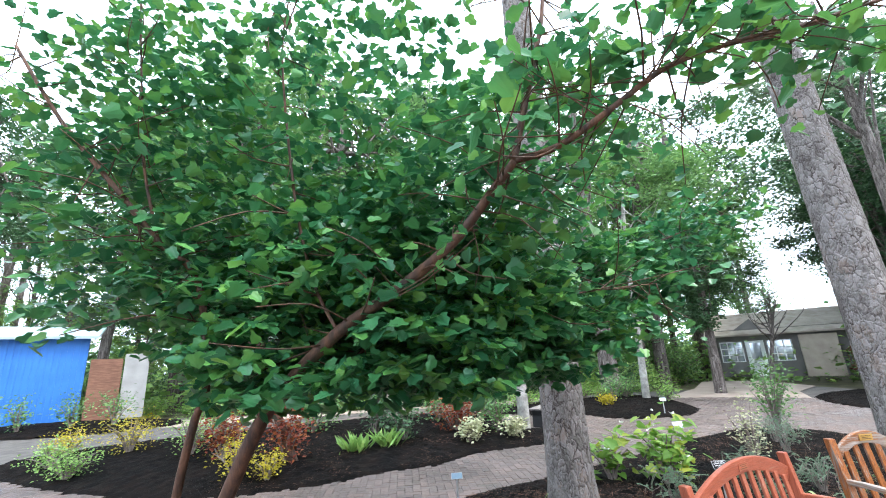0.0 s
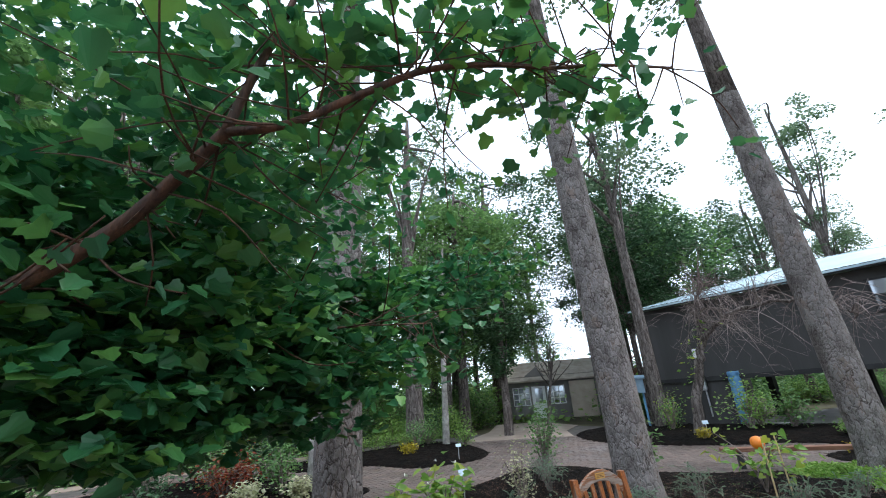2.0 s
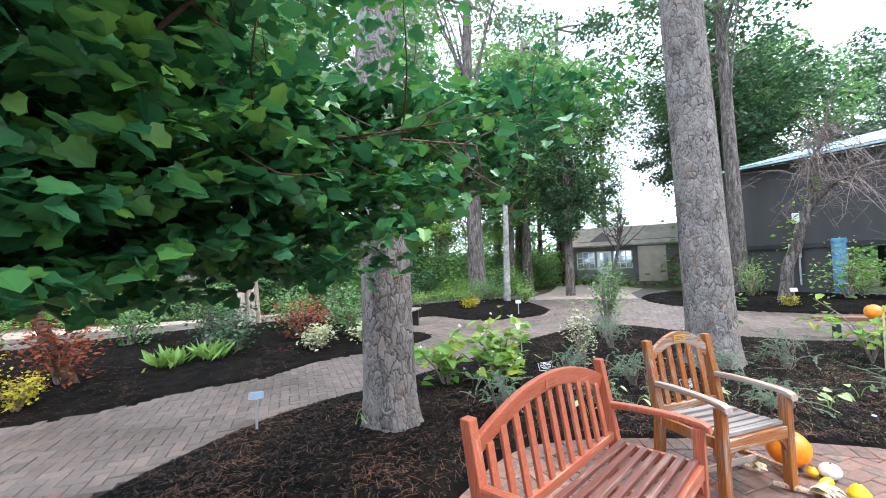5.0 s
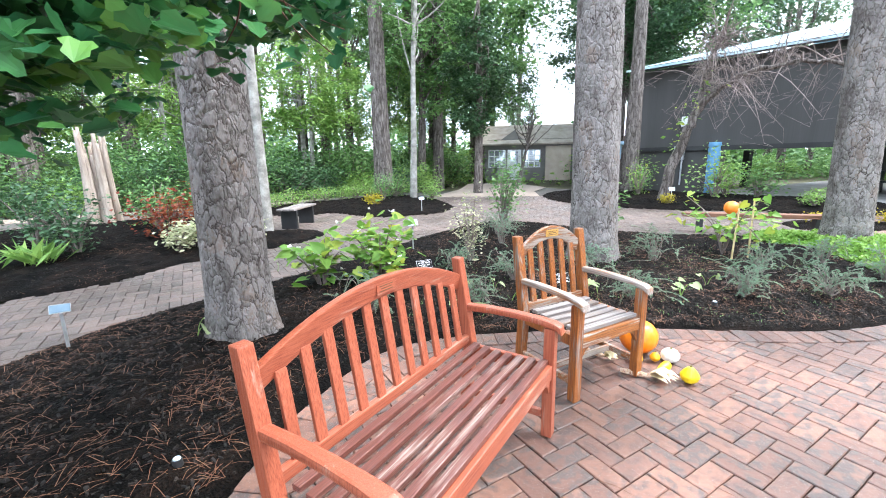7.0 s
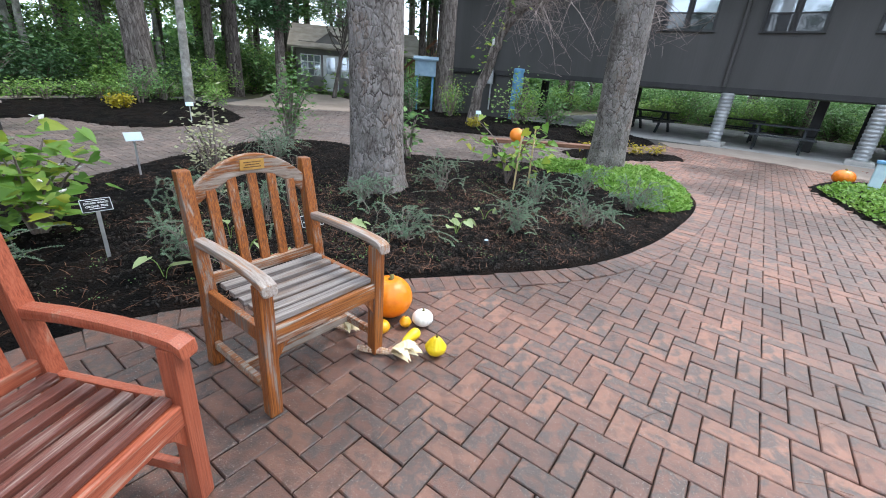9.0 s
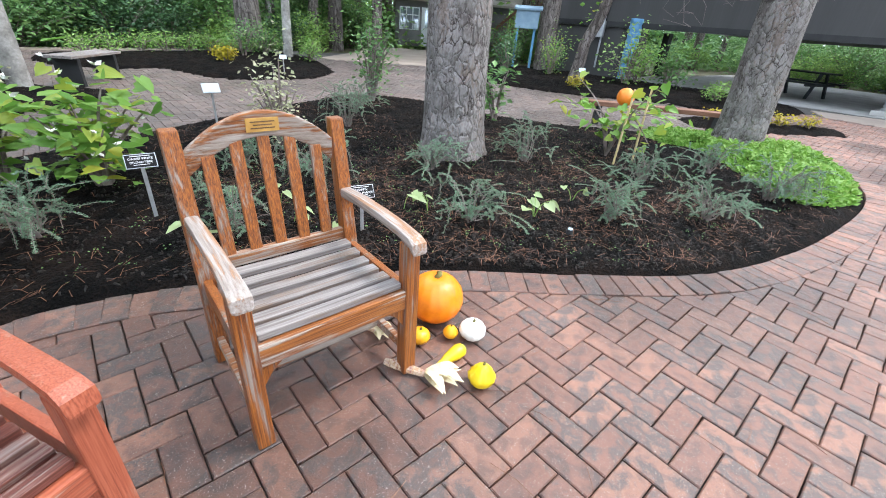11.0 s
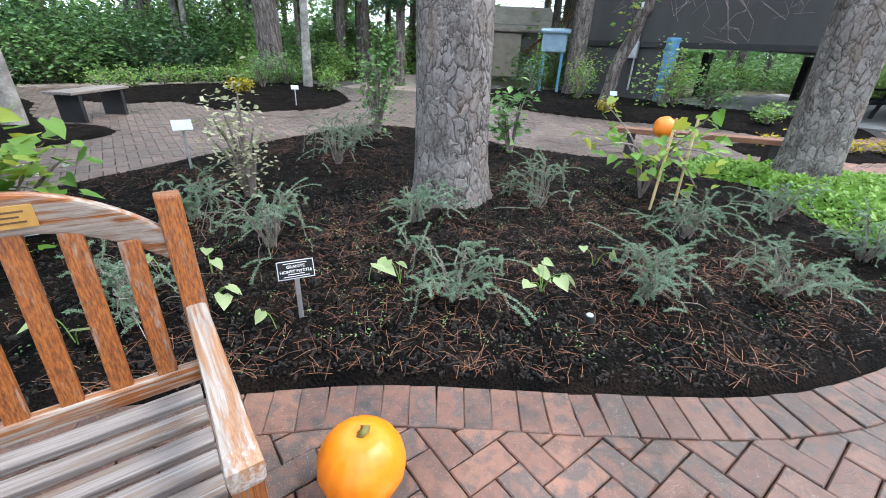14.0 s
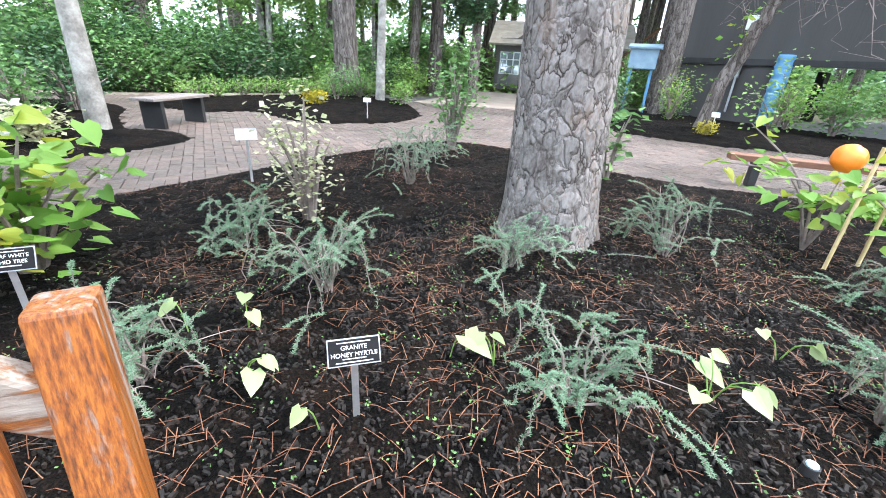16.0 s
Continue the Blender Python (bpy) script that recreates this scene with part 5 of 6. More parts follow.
for i, (x, y, n, s) in enumerate(((3.41, 5.28, 1, 0.13), (3.63, 5.27, 2, 0.12), (3.63, 4.95, 3, 0.09), (3.87, 4.66, 1, 0.11), (4.38, 4.85, 1, 0.11), (4.54, 4.77, 2, 0.11), (5.20, 4.36, 5, 0.11), (5.69, 4.44, 3, 0.08), (3.10, 4.90, 2, 0.11), (0.95, 5.25, 3, 0.12))):
    caladium(x, y, n, s, 70 + i)

shrub("orchid_tree", pose(2.62, 6.02, on_island(2.62, 6.02)), 0.44, 0.76, 260, 0.115, M_LEAFLIME, "lime-green broad-leaved shrub with small white flowers", 5, "heart", 12, flowers=22)
shrub("orchid_tree", pose(2.05, 6.35, on_island(2.05, 6.35)), 0.40, 0.62, 100, 0.14, M_LEAFLIME, "low lime-green broad-leaved shrub", 6, "heart", 8, flowers=8)
shrub("variegated_shrub", pose(3.96, 6.45, on_island(3.96, 6.45)), 0.26, 0.95, 480, 0.05, M_LEAFCREAM, "slender cream-variegated upright shrub in mulch", 7, "oval", 9)
shrub("young_shrub", pose(5.92, 8.85, on_island(5.92, 8.85)), 0.36, 1.45, 700, 0.075, M_LEAFMID, "young upright grey-green shrub at the bed edge", 8, "oval", 12)
shrub("young_shrub", pose(7.15, 7.25, on_island(7.15, 7.25)), 0.30, 0.95, 150, 0.13, M_LEAFMID, "upright shrub with large dark leaves beside the path", 9, "oval", 6)

staked = thing("staked_vine", pose(6.98, 4.92, on_island(6.98, 4.92)), "young vine tied to two bamboo stakes with orange marker", "plant")
for dx, dy, lean in ((-0.12, 0.02, 0.03), (0.14, -0.02, -0.02)):
    soup = Soup()
    soup.tube([(dx, dy, -0.1), (dx + lean, dy, 0.72)], (0.011, 0.010), 8)
    soup.mesh("stake", M_BAMBOO, staked, "pale bamboo stake")
bm = bmesh.new()
bmesh.ops.create_uvsphere(bm, u_segments=20, v_segments=12, radius=0.09)
for v in bm.verts:
    v.co *= 1 + 0.08 * noise.noise(v.co * 25)
bmesh.ops.translate(bm, vec=(0.18, 0.28, 0.60), verts=bm.verts)
part("marker", bm, M_ORANGE, staked, "orange round marker", True)
rng_v = np.random.default_rng(4)
soup, vine = Soup(), Soup()
for k in range(9):
    a = rng_v.uniform(0, 6.28)
    line = smooth_line([(0.05, 0.25, 0.0), (0.05 + 0.2 * math.cos(a), 0.25 + 0.2 * math.sin(a), 0.45), (0.1 + 0.65 * math.cos(a), 0.3 + 0.6 * math.sin(a), 0.35 + rng_v.uniform(-0.1, 0.5))], 5)
    vine.tube(line, (0.012, 0.004), 5)
    soup.leaves(line[3:].repeat(2, 0) + rng_v.normal(0, 0.06, (2 * len(line[3:]), 3)), 0.10, rng_v, "heart", 0.3)
vine.mesh("branchwork", M_TWIG, staked)
soup.mesh("leaves", M_LEAFLIME, staked, "broad lime leaves")


def carpet(name, label, poly, n, leaf, mat, seed, high=0.10, keep=None):
    """Groundcover: many small upturned leaves over an outline."""
    rng = np.random.default_rng(seed)
    lo, hi = poly.min(0), poly.max(0)
    p = rng.uniform(lo, hi, (n * 3, 2))
    d = inside(poly, p[:, 0], p[:, 1])
    p, d = p[d > 0.0][:n], d[d > 0.0][:n]
    z = np.clip(d / 0.25, 0.15, 1) * high * (0.75 + 0.25 * ripple(p[:, 0], p[:, 1], 5.0)) * rng.uniform(0.4, 1.05, len(p))
    z += (bed_height(ISLAND, p[:, 0], p[:, 1]) if keep is None else bed_height(keep, p[:, 0], p[:, 1]))
    s = Soup()
    s.leaves(np.column_stack([p, z]), leaf, rng, "oval", -0.5)
    ob = s.mesh(name, mat)
    return tagged(ob, label, "groundcover", kind="stuff")


COVER = smooth_line([(8.05, 3.42), (7.75, 3.75), (8.1, 4.25), (8.5, 4.9), (8.6, 5.7), (9.2, 6.1), (10.1, 5.4), (10.6, 4.7), (10.2, 4.05), (9.4, 3.62), (8.6, 3.36)], 5, True)
carpet("groundcover", "bright green groundcover around a pine", COVER, 16000, 0.055, M_COVER, 21, 0.14)
carpet("groundcover", "bright green groundcover beside the patio", smooth_line([(12.7, 2.3), (11.2, 1.85), (9.9, 1.32), (8.3, 0.75), (6.8, -0.3), (6.4, -1.6), (8.5, -1.4), (11.0, 0.2), (13.2, 1.2)], 5, True), 15000, 0.06, M_COVER, 22, 0.15, BED_R)
for i, (x, y, r) in enumerate(((7.55, 3.75, 0.38),)):
    myrtle(x, y, r, 0.34, 60 + i, 26)


def litter(name, label, poly, n_straw, n_chip, seed, count_box=None, crown=0.12):
    """Loose straw, chips and weeds on a bed."""
    rng = np.random.default_rng(seed)
    lo, hi = (poly.min(0), poly.max(0)) if count_box is None else (np.array(count_box[:2]), np.array(count_box[2:]))
    def spots(n, clump):
        c = rng.uniform(lo, hi, (max(4, n // clump), 2))
        p = c[rng.integers(0, len(c), n)] + rng.normal(0, 0.16, (n, 2))
        return p[inside(poly, p[:, 0], p[:, 1]) > 0.05]
    s = Soup()
    p = spots(n_straw, 22)
    a = rng.uniform(0, np.pi, len(p))
    L = rng.uniform(0.05, 0.15, len(p))
    z = bed_height(poly, p[:, 0], p[:, 1], crown)
    for (x, y), th, l, zz in zip(p, a, L, z):
        c_, s_ = math.cos(th), math.sin(th)
        w = 0.0013
        lift = rng.uniform(0.006, 0.02)
        s.add([(x - c_ * l / 2 - s_ * w, y - s_ * l / 2 + c_ * w, zz + 0.007), (x - c_ * l / 2 + s_ * w, y - s_ * l / 2 - c_ * w, zz + 0.007),
               (x + s_ * w, y - c_ * w, zz + lift), (x - s_ * w, y + c_ * w, zz + lift),
               (x + c_ * l / 2 + s_ * w, y + s_ * l / 2 - c_ * w, zz + 0.008), (x + c_ * l / 2 - s_ * w, y + s_ * l / 2 + c_ * w, zz + 0.008)], [(0, 1, 2, 3), (3, 2, 4, 5)])
    tagged(s.mesh(name + "_straw", M_STRAW), label + ": red-brown pine straw", "mulch", kind="stuff")
    s = Soup()
    p = spots(n_chip, 3)
    z = bed_height(poly, p[:, 0], p[:, 1], crown)
    for (x, y), zz in zip(p, z):
        l, w, h = rng.uniform(0.003, 0.017), rng.uniform(0.002, 0.0075), rng.uniform(0.002, 0.009)
        th = rng.uniform(0, 6.28)
        c_, s_ = math.cos(th), math.sin(th)
        tl = rng.normal(0, 0.4) * l
        corner = [(-l, -w), (l, -w), (l, w), (-l, w)]
        bot = [(x + c_ * u - s_ * v, y + s_ * u + c_ * v, zz - 0.006 + tl * u / l) for u, v in corner]
        top = [(x + 0.8 * (c_ * u - s_ * v), y + 0.8 * (s_ * u + c_ * v), zz + h + tl * u / l) for u, v in corner]
        s.add(bot + top, [(4, 5, 6, 7), (0, 1, 5, 4), (1, 2, 6, 5), (2, 3, 7, 6), (3, 0, 4, 7)])
    tagged(s.mesh(name + "_chips", M_CHIP), label + ": dark bark chips", "mulch", kind="stuff")


litter("island", "loose cover of the island bed", ISLAND, 9000, 26000, 31)
litter("island_near", "loose cover near the patio", ISLAND, 3000, 20000, 32, (3.0, 3.4, 7.0, 6.2))
litter("tree_foot", "loose cover round the pine foot", ISLAND, 2200, 4000, 34, (-0.8, 2.2, 2.3, 6.0))
litter("side", "loose cover of the side bed", BED_A, 1800, 2500, 33, (-4, 6.5, 2.6, 11), 0.18)
rng_w = np.random.default_rng(8)
weeds = Soup()
wp = rng_w.uniform((2.4, 3.4), (7.4, 6.5), (420, 2))
wp = wp[inside(ISLAND, wp[:, 0], wp[:, 1]) > 0.08]
wz = bed_height(ISLAND, wp[:, 0], wp[:, 1])
for (x, y), z in zip(wp, wz):
    k = rng_w.integers(3, 12)
    weeds.leaves(np.column_stack([rng_w.normal(x, 0.025, k), rng_w.normal(y, 0.025, k), z + rng_w.uniform(0.006, 0.045, k)]), 0.013, rng_w, "oval", -0.2)
tagged(weeds.mesh("seedlings", M_LEAFMID), "scattered tiny grey-green seedlings on mulch", "weeds", kind="stuff")

rng_q = np.random.default_rng(15)
straws = Soup()
for k in range(90):
    x, y = rng_q.uniform(2.0, 7.5), rng_q.uniform(0.8, 4.2)
    if inside(ISLAND, np.array([x]), np.array([y]))[0] > -0.05:
        continue
    th, l = rng_q.uniform(0, 3.14), rng_q.uniform(0.04, 0.11)
    straws.tube([(x - math.cos(th) * l, y - math.sin(th) * l, 0.006), (x, y, 0.009), (x + math.cos(th + 0.2) * l, y + math.sin(th + 0.2) * l, 0.006)], 0.0011, 3)
tagged(straws.mesh("patio_straw", M_STRAW), "few dry pine needles lying on brick paving", "litter", kind="stuff")


# ---- planting of the other beds ----
def on(poly, x, y, crown=0.12):
    return float(bed_height(poly, np.array([x]), np.array([y]), crown)[0])


for i, (x, y, r, h, mat_, lab) in enumerate((
        (-3.4, 7.15, 0.42, 0.75, M_LEAFYEL, "bright yellow leafy shrub in the side bed"), (-2.85, 7.05, 0.28, 0.40, M_LEAFYEL, "small bright yellow shrub in the side bed"),
        (-3.0, 8.0, 0.55, 0.95, M_LEAFRED, "dark red-leaved shrub behind yellow shrubs"), (-4.2, 8.2, 0.5, 0.85, M_LEAFRED, "dark red-leaved shrub in the side bed"),
        (-6.6, 7.7, 0.45, 0.55, M_LEAFLIGHT, "rounded light green shrub at the bed edge"), (-7.6, 8.4, 0.40, 0.5, M_LEAFLIGHT, "rounded pale green shrub at the bed edge"),
        (-6.9, 9.4, 0.7, 0.9, M_LEAFYEL, "yellow-green spreading shrub in mulch"), (-5.2, 8.8, 0.65, 0.85, M_LEAFLIGHT, "yellow-green spreading shrub in mulch"), (-8.4, 9.6, 0.5, 0.6, M_LEAFYEL, "yellow-green low shrub in mulch"),
        (-1.1, 9.4, 0.5, 0.95, M_LEAFDARK, "dark leafy shrub in the side bed"), (-0.1, 10.4, 0.55, 0.9, M_LEAFRED, "bronze-red shrub among green ones"), (0.9, 10.3, 0.55, 0.95, M_LEAFMID, "broad-leaved green shrub in mulch"),
        (0.2, 9.3, 0.35, 0.45, M_LEAFCREAM, "pale-leaved low shrub at the bed edge"), (-1.9, 10.3, 0.6, 1.0, M_LEAFDARK, "dark evergreen shrub in the side bed"), (1.2, 9.75, 0.3, 0.4, M_LEAFCREAM, "pale-flowered low shrub in mulch"),
        (-0.6, 12.2, 0.8, 1.1, M_LEAFMID, "mid green shrub in the side bed"), (0.6, 12.6, 0.7, 1.0, M_LEAFDARK, "dark green shrub behind the small bench"), (-3.6, 11.0, 0.8, 1.0, M_LEAFMID, "mid green shrub in the side bed"), (-6.0, 11.0, 0.8, 1.0, M_LEAFLIGHT, "light green shrub in the side bed"))):
    shrub("shrub", pose(x, y, on(BED_A, x, y, 0.18)), r, h, int(900 * r + 250), 0.055 if mat_ in (M_LEAFYEL, M_LEAFLIGHT) else 0.085, mat_, lab, 100 + i, "oval", 12, group="side bed shrubs")
for i, (x, y) in enumerate(((-1.9, 8.6), (-1.4, 8.9))):
    rng_g = np.random.default_rng(i)
    root = thing("lily_clump", pose(x, y, on(BED_A, x, y, 0.18)), "clump of strap-leaved green lilies", "plant", "lilies")
    s = Soup()
    s.leaves(rng_g.normal(0, 0.10, (70, 3)) * (1, 1, 0) + (0, 0, 0.0), 0.36, rng_g, "narrow", -1.1)
    s.mesh("leaves", M_LEAFLIGHT, root)

# leaning trunk in the side bed with a crown reaching over the path
plain_tree("leaning_tree", pose(-2.70, 8.00, 0.1), 0.08, 2.9, 3.2, (1.3, 1.2, 0.8), 30, 70, 0.10, M_LEAF, M_DARKBARK, "leaning dark-barked small tree over the side bed", (-1.5, -0.3), seed=12, shape="lobed", spread=0.4)

# driftwood stump bundle
stump = thing("stump", pose(-1.9, 13.6, 0.1), "tall bundle of bleached split driftwood trunk", "stump")
rng_s = np.random.default_rng(2)
for k in range(15):
    a = rng_s.uniform(0, 6.28)
    q = 0.26 * math.sqrt(rng_s.random())
    s = Soup()
    hgt = rng_s.uniform(1.5, 2.3)
    s.tube(smooth_line([(q * math.cos(a) * 1.25, q * math.sin(a) * 1.25, -0.1), (q * math.cos(a), q * math.sin(a), hgt * 0.5), (q * math.cos(a) * 1.1, q * math.sin(a) * 1.1, hgt)], 4), (0.09, 0.07, 0.03), 7)
    s.mesh("split_stem", M_OLDWOOD, stump, "", True)

# thin grey tree and backless bench
plain_tree("grey_tree", pose(1.50, 10.62, 0.06), 0.115, 7.5, 7.2, (1.8, 1.8, 1.2), 16, 60, 0.12, M_LEAFMID, M_GREYBARK, "slim smooth grey-barked tree at the bed tip", (-0.12, 0.1), seed=14)
seat = thing("backless_bench", pose(2.2, 11.75, 0.0, 0, 0, 62), "backless bench with pale planks on dark legs", "bench")
for y in (-0.14, 0.0, 0.14):
    part("plank", block((1.25, 0.125, 0.04), (0, y, 0.43), 0.006), M_GREYTEAK, seat)
for x in (-0.45, 0.45):
    part("leg", block((0.07, 0.36, 0.41), (x, 0, 0.205), 0.008), M_BEAM, seat, "dark leg")

# far bed: pine, slim tree, hedge and low plants
plain_tree("pine_tree", pose(5.75, 17.2, 0.05), 0.30, 15, 13.5, (3, 3, 2.5), 26, 110, 0.2, M_LEAFPINE, M_BARK2, "tall brown-barked pine in the far bed", (0.3, 0.2), seed=15, spread=0.9)
plain_tree("slim_tree", pose(6.45, 15.9, 0.05), 0.11, 8, 6.6, (1.8, 1.8, 1.8), 26, 70, 0.13, M_LEAFMID, M_GREYBARK, "slim grey forked tree in the far bed", (0.5, 0.1), seed=16, spread=0.6)
for i, (x, y, r, h, mat_) in enumerate(((5.2, 15.4, 0.55, 0.95, M_LEAFMID), (6.9, 15.2, 0.5, 0.7, M_LEAFLIGHT), (4.6, 14.2, 0.3, 0.3, M_LEAFYEL), (6.0, 16.6, 0.7, 0.9, M_LEAFMID))):
    shrub("shrub", pose(x, y, on(BED_B, x, y, 0.16)), r, h, 650, 0.07, mat_, "low green shrub around tree trunks", 130 + i, "oval", 10, group="far bed shrubs")
for k in range(9):
    s = k / 8
    x, y = 1.9 + 4.2 * s, 15.3 + 1.0 * math.sin(s * 2.2) + 0.6 * s
    shrub("hedge_plant", pose(x, y, on(BED_B, x, y, 0.16)), 0.48, 0.48, 520, 0.06, M_LEAFLIGHT, "clipped yellow-green hedge plant in a row", 140 + k, "oval", 10, group="low hedge")

# building bed
plain_tree("pine_tree", pose(14.25, 13.45, 0.05), 0.24, 14, 12.5, (3, 3, 2.4), 24, 110, 0.2, M_LEAFPINE, M_BARK2, "tall pine beside the grey building", (-0.2, 0.1), seed=17, spread=0.9)


def bare_tree():
    rng = np.random.default_rng(19)
    root = thing("bare_tree", pose(12.6, 10.7, 0.06), "leaning bare tree with arching leafless twigs", "tree")
    w, t = Soup(), Soup()
    o = np.array([12.6, 10.7, 0.06])
    main = smooth_line([(12.6, 10.7, -0.1), (12.85, 10.45, 1.6), (13.15, 10.1, 2.9), (13.7, 9.3, 3.5), (14.5, 7.9, 3.62), (14.95, 6.9, 3.0)], 6)
    main[4:-2] += rng.normal(0, 0.05, main[4:-2].shape)
    w.tube(main - o, (0.17, 0.13, 0.09, 0.05, 0.02), 10)
    side = smooth_line([(13.15, 10.1, 2.9), (13.3, 10.2, 3.8), (13.6, 10.0, 4.6)], 5)
    w.tube(side - o, (0.08, 0.03), 8)
    for line in (main[14:], side[2:]):
        for k in range(70):
            s = line[rng.integers(0, len(line))]
            d = rng.normal(0, 1, 3) * (0.55, 0.75, 0.6) + (0, -0.1, 0.05)
            tw = smooth_line([s, s + d * 0.5 + (0, 0, 0.15), s + d + (0, 0, -0.3 * abs(d[1]))], 4) - o
            t.tube(tw, (0.016, 0.005), 4)
            for b in range(4):
                q = tw[rng.integers(2, len(tw))]
                t.tube([q, q + rng.normal(0, 0.22, 3), q + rng.normal(0, 0.3, 3) - (0, 0, 0.15)], (0.006, 0.003), 3)
    w.mesh("trunk", M_BARK2, root, "", True)
    t.mesh("twig", M_TWIG, root, "grey leafless twigs")
    v = Soup()
    p = main[4:16].repeat(7, 0) + rng.normal(0, 0.14, (84, 3)) + (-0.2, 0.15, 0)
    v.leaves(p - o, 0.13, rng, "oval", 0.2)
    tagged(v.mesh("climber", M_LEAFLIME, root, "yellow-green climbing leaves"), kind="stuff")


bare_tree()
for i, (x, y, r, h, mat_, leaf) in enumerate(((13.2, 12.1, 0.5, 1.35, M_LEAFLIME, 0.07), (13.8, 12.6, 0.45, 1.0, M_LEAFMID, 0.08), (14.3, 10.2, 0.75, 1.45, M_LEAFLIGHT, 0.12), (15.0, 9.4, 0.6, 1.0, M_LEAFMID, 0.12), (15.4, 10.6, 0.6, 0.9, M_LEAFLIGHT, 0.09),
                                             (11.9, 12.6, 0.45, 1.0, M_LEAFDARK, 0.09), (12.0, 10.0, 0.22, 0.3, M_LEAFYEL, 0.05), (14.2, 7.6, 0.4, 0.4, M_LEAFLIGHT, 0.07), (15.4, 7.4, 0.4, 0.5, M_LEAFMID, 0.07), (12.9, 13.9, 0.6, 1.3, M_LEAFMID, 0.1))):
    shrub("shrub", pose(x, y, on(BED_C, x, y, 0.14)), r, h, 520, leaf, mat_, "leafy green shrub beside the grey building", 160 + i, "oval", 11, group="building bed shrubs")
for i, (x, y) in enumerate(((12.0, 6.0), (12.6, 5.6), (11.6, 6.3), (13.1, 5.3))):
    shrub("low_plant", pose(x, y, on(BED_D, x, y, 0.08)), 0.22, 0.25, 160, 0.06, M_LEAFYEL, "low yellow-green plant in a small bed", 180 + i, "oval", 6, "plant", "small bed plants")
rail_bench = thing("timber_rail", pose(9.75, 6.35, 0.0, 0, 0, -42), "low brown timber rail on short posts", "rail")
part("beam", block((2.4, 0.22, 0.07), (0, 0, 0.33), 0.01), M_TIMBER, rail_bench)
for x in (-0.9, 0.9):
    part("post", block((0.09, 0.16, 0.42), (x, 0, 0.09), 0.01), M_BEAM, rail_bench)
feeder = thing("display_box", pose(13.75, 14.0, 0.05, 0, 0, -45), "pale blue display box on two legs", "box")
part("cabinet", block((0.75, 0.35, 0.55), (0, 0, 1.55), 0.02), M_FADEDBLUE, feeder)
part("lid", block((0.9, 0.5, 0.06), (0, 0, 1.87), 0.01, Matrix.Rotation(0.2, 4, "X")), M_FADEDBLUE, feeder, "sloping blue lid")
for x in (-0.28, 0.28):
    part("leg", block((0.08, 0.08, 1.4), (x, 0, 0.68), 0.01), M_BLUE, feeder)
meter = thing("meter_box", pose(16.30, 13.05, 0, 0, 0, -72), "grey electric meter box on the wall with pipe", "meter")
part("case", block((0.34, 0.16, 0.5), (0, -0.10, 1.5), 0.02), M_STEEL, meter)
part("conduit", block((0.05, 0.05, 2.4), (0.1, -0.06, 1.5), 0.01), M_STEEL, meter)
part("sensor", block((0.26, 0.14, 0.36), (0.12, -0.10, 2.65), 0.03), M_WHITE, meter, "white sensor housing")
mark = thing("marker_post", pose(12.6, 1.65, 0.08), "small weathered blue-grey marker post", "post")
part("shaft", block((0.16, 0.16, 0.55), (0, 0, 0.24), 0.02), M_PALESIGN, mark)
part("cap", block((0.2, 0.2, 0.05), (0, 0, 0.54), 0.01), M_BLUE, mark)
gourd("pumpkin", pose(14.1, 2.05, -0.02), 0.19, 0.30, 14, M_PUMPKIN, "orange pumpkin by the paved apron")
for i, (x, y, r, h, mat_) in enumerate(((13.6, 1.0, 0.5, 0.5, M_LEAFCREAM), (14.4, 1.2, 0.5, 0.45, M_LEAFRED), (13.0, -0.3, 0.6, 0.6, M_LEAFMID), (12.0, -1.2, 0.5, 0.6, M_LEAFLIGHT))):
    shrub("shrub", pose(x, y, on(BED_R, x, y)), r, h, 420, 0.06, mat_, "low mixed shrub beyond the groundcover", 190 + i, "oval", 9, group="groundcover bed shrubs")
for i, (x, y) in enumerate(((-18.4, 15.3), (-16.6, 14.8), (-15.0, 14.6), (-13.4, 14.9), (-12.2, 15.3))):
    shrub("shrub", pose(x, y, on(BED_BLUE, x, y)), 0.55, 1.25, 420, 0.11, M_LEAFMID, "upright green shrub before the blue shed", 200 + i, "oval", 9, group="shed shrubs")

# woods behind everything
plain_tree("magnolia", pose(10.15, 17.9, 0.0), 0.17, 8, 4.9, (1.35, 1.35, 2.6), 60, 120, 0.17, M_LEAFDARK, M_BARK2, "dense dark evergreen tree before the small house", seed=23, spread=0.5)
plain_tree("twiggy_tree", pose(14.2, 21.0, 0.0), 0.09, 4.2, 3.9, (1.5, 1.5, 1.1), 34, 60, 0.07, M_LEAFPINE, M_BARK2, "thin dark multi-branched tree by the house door", (0.7, -0.3), seed=24, spread=0.45, limbs=16)

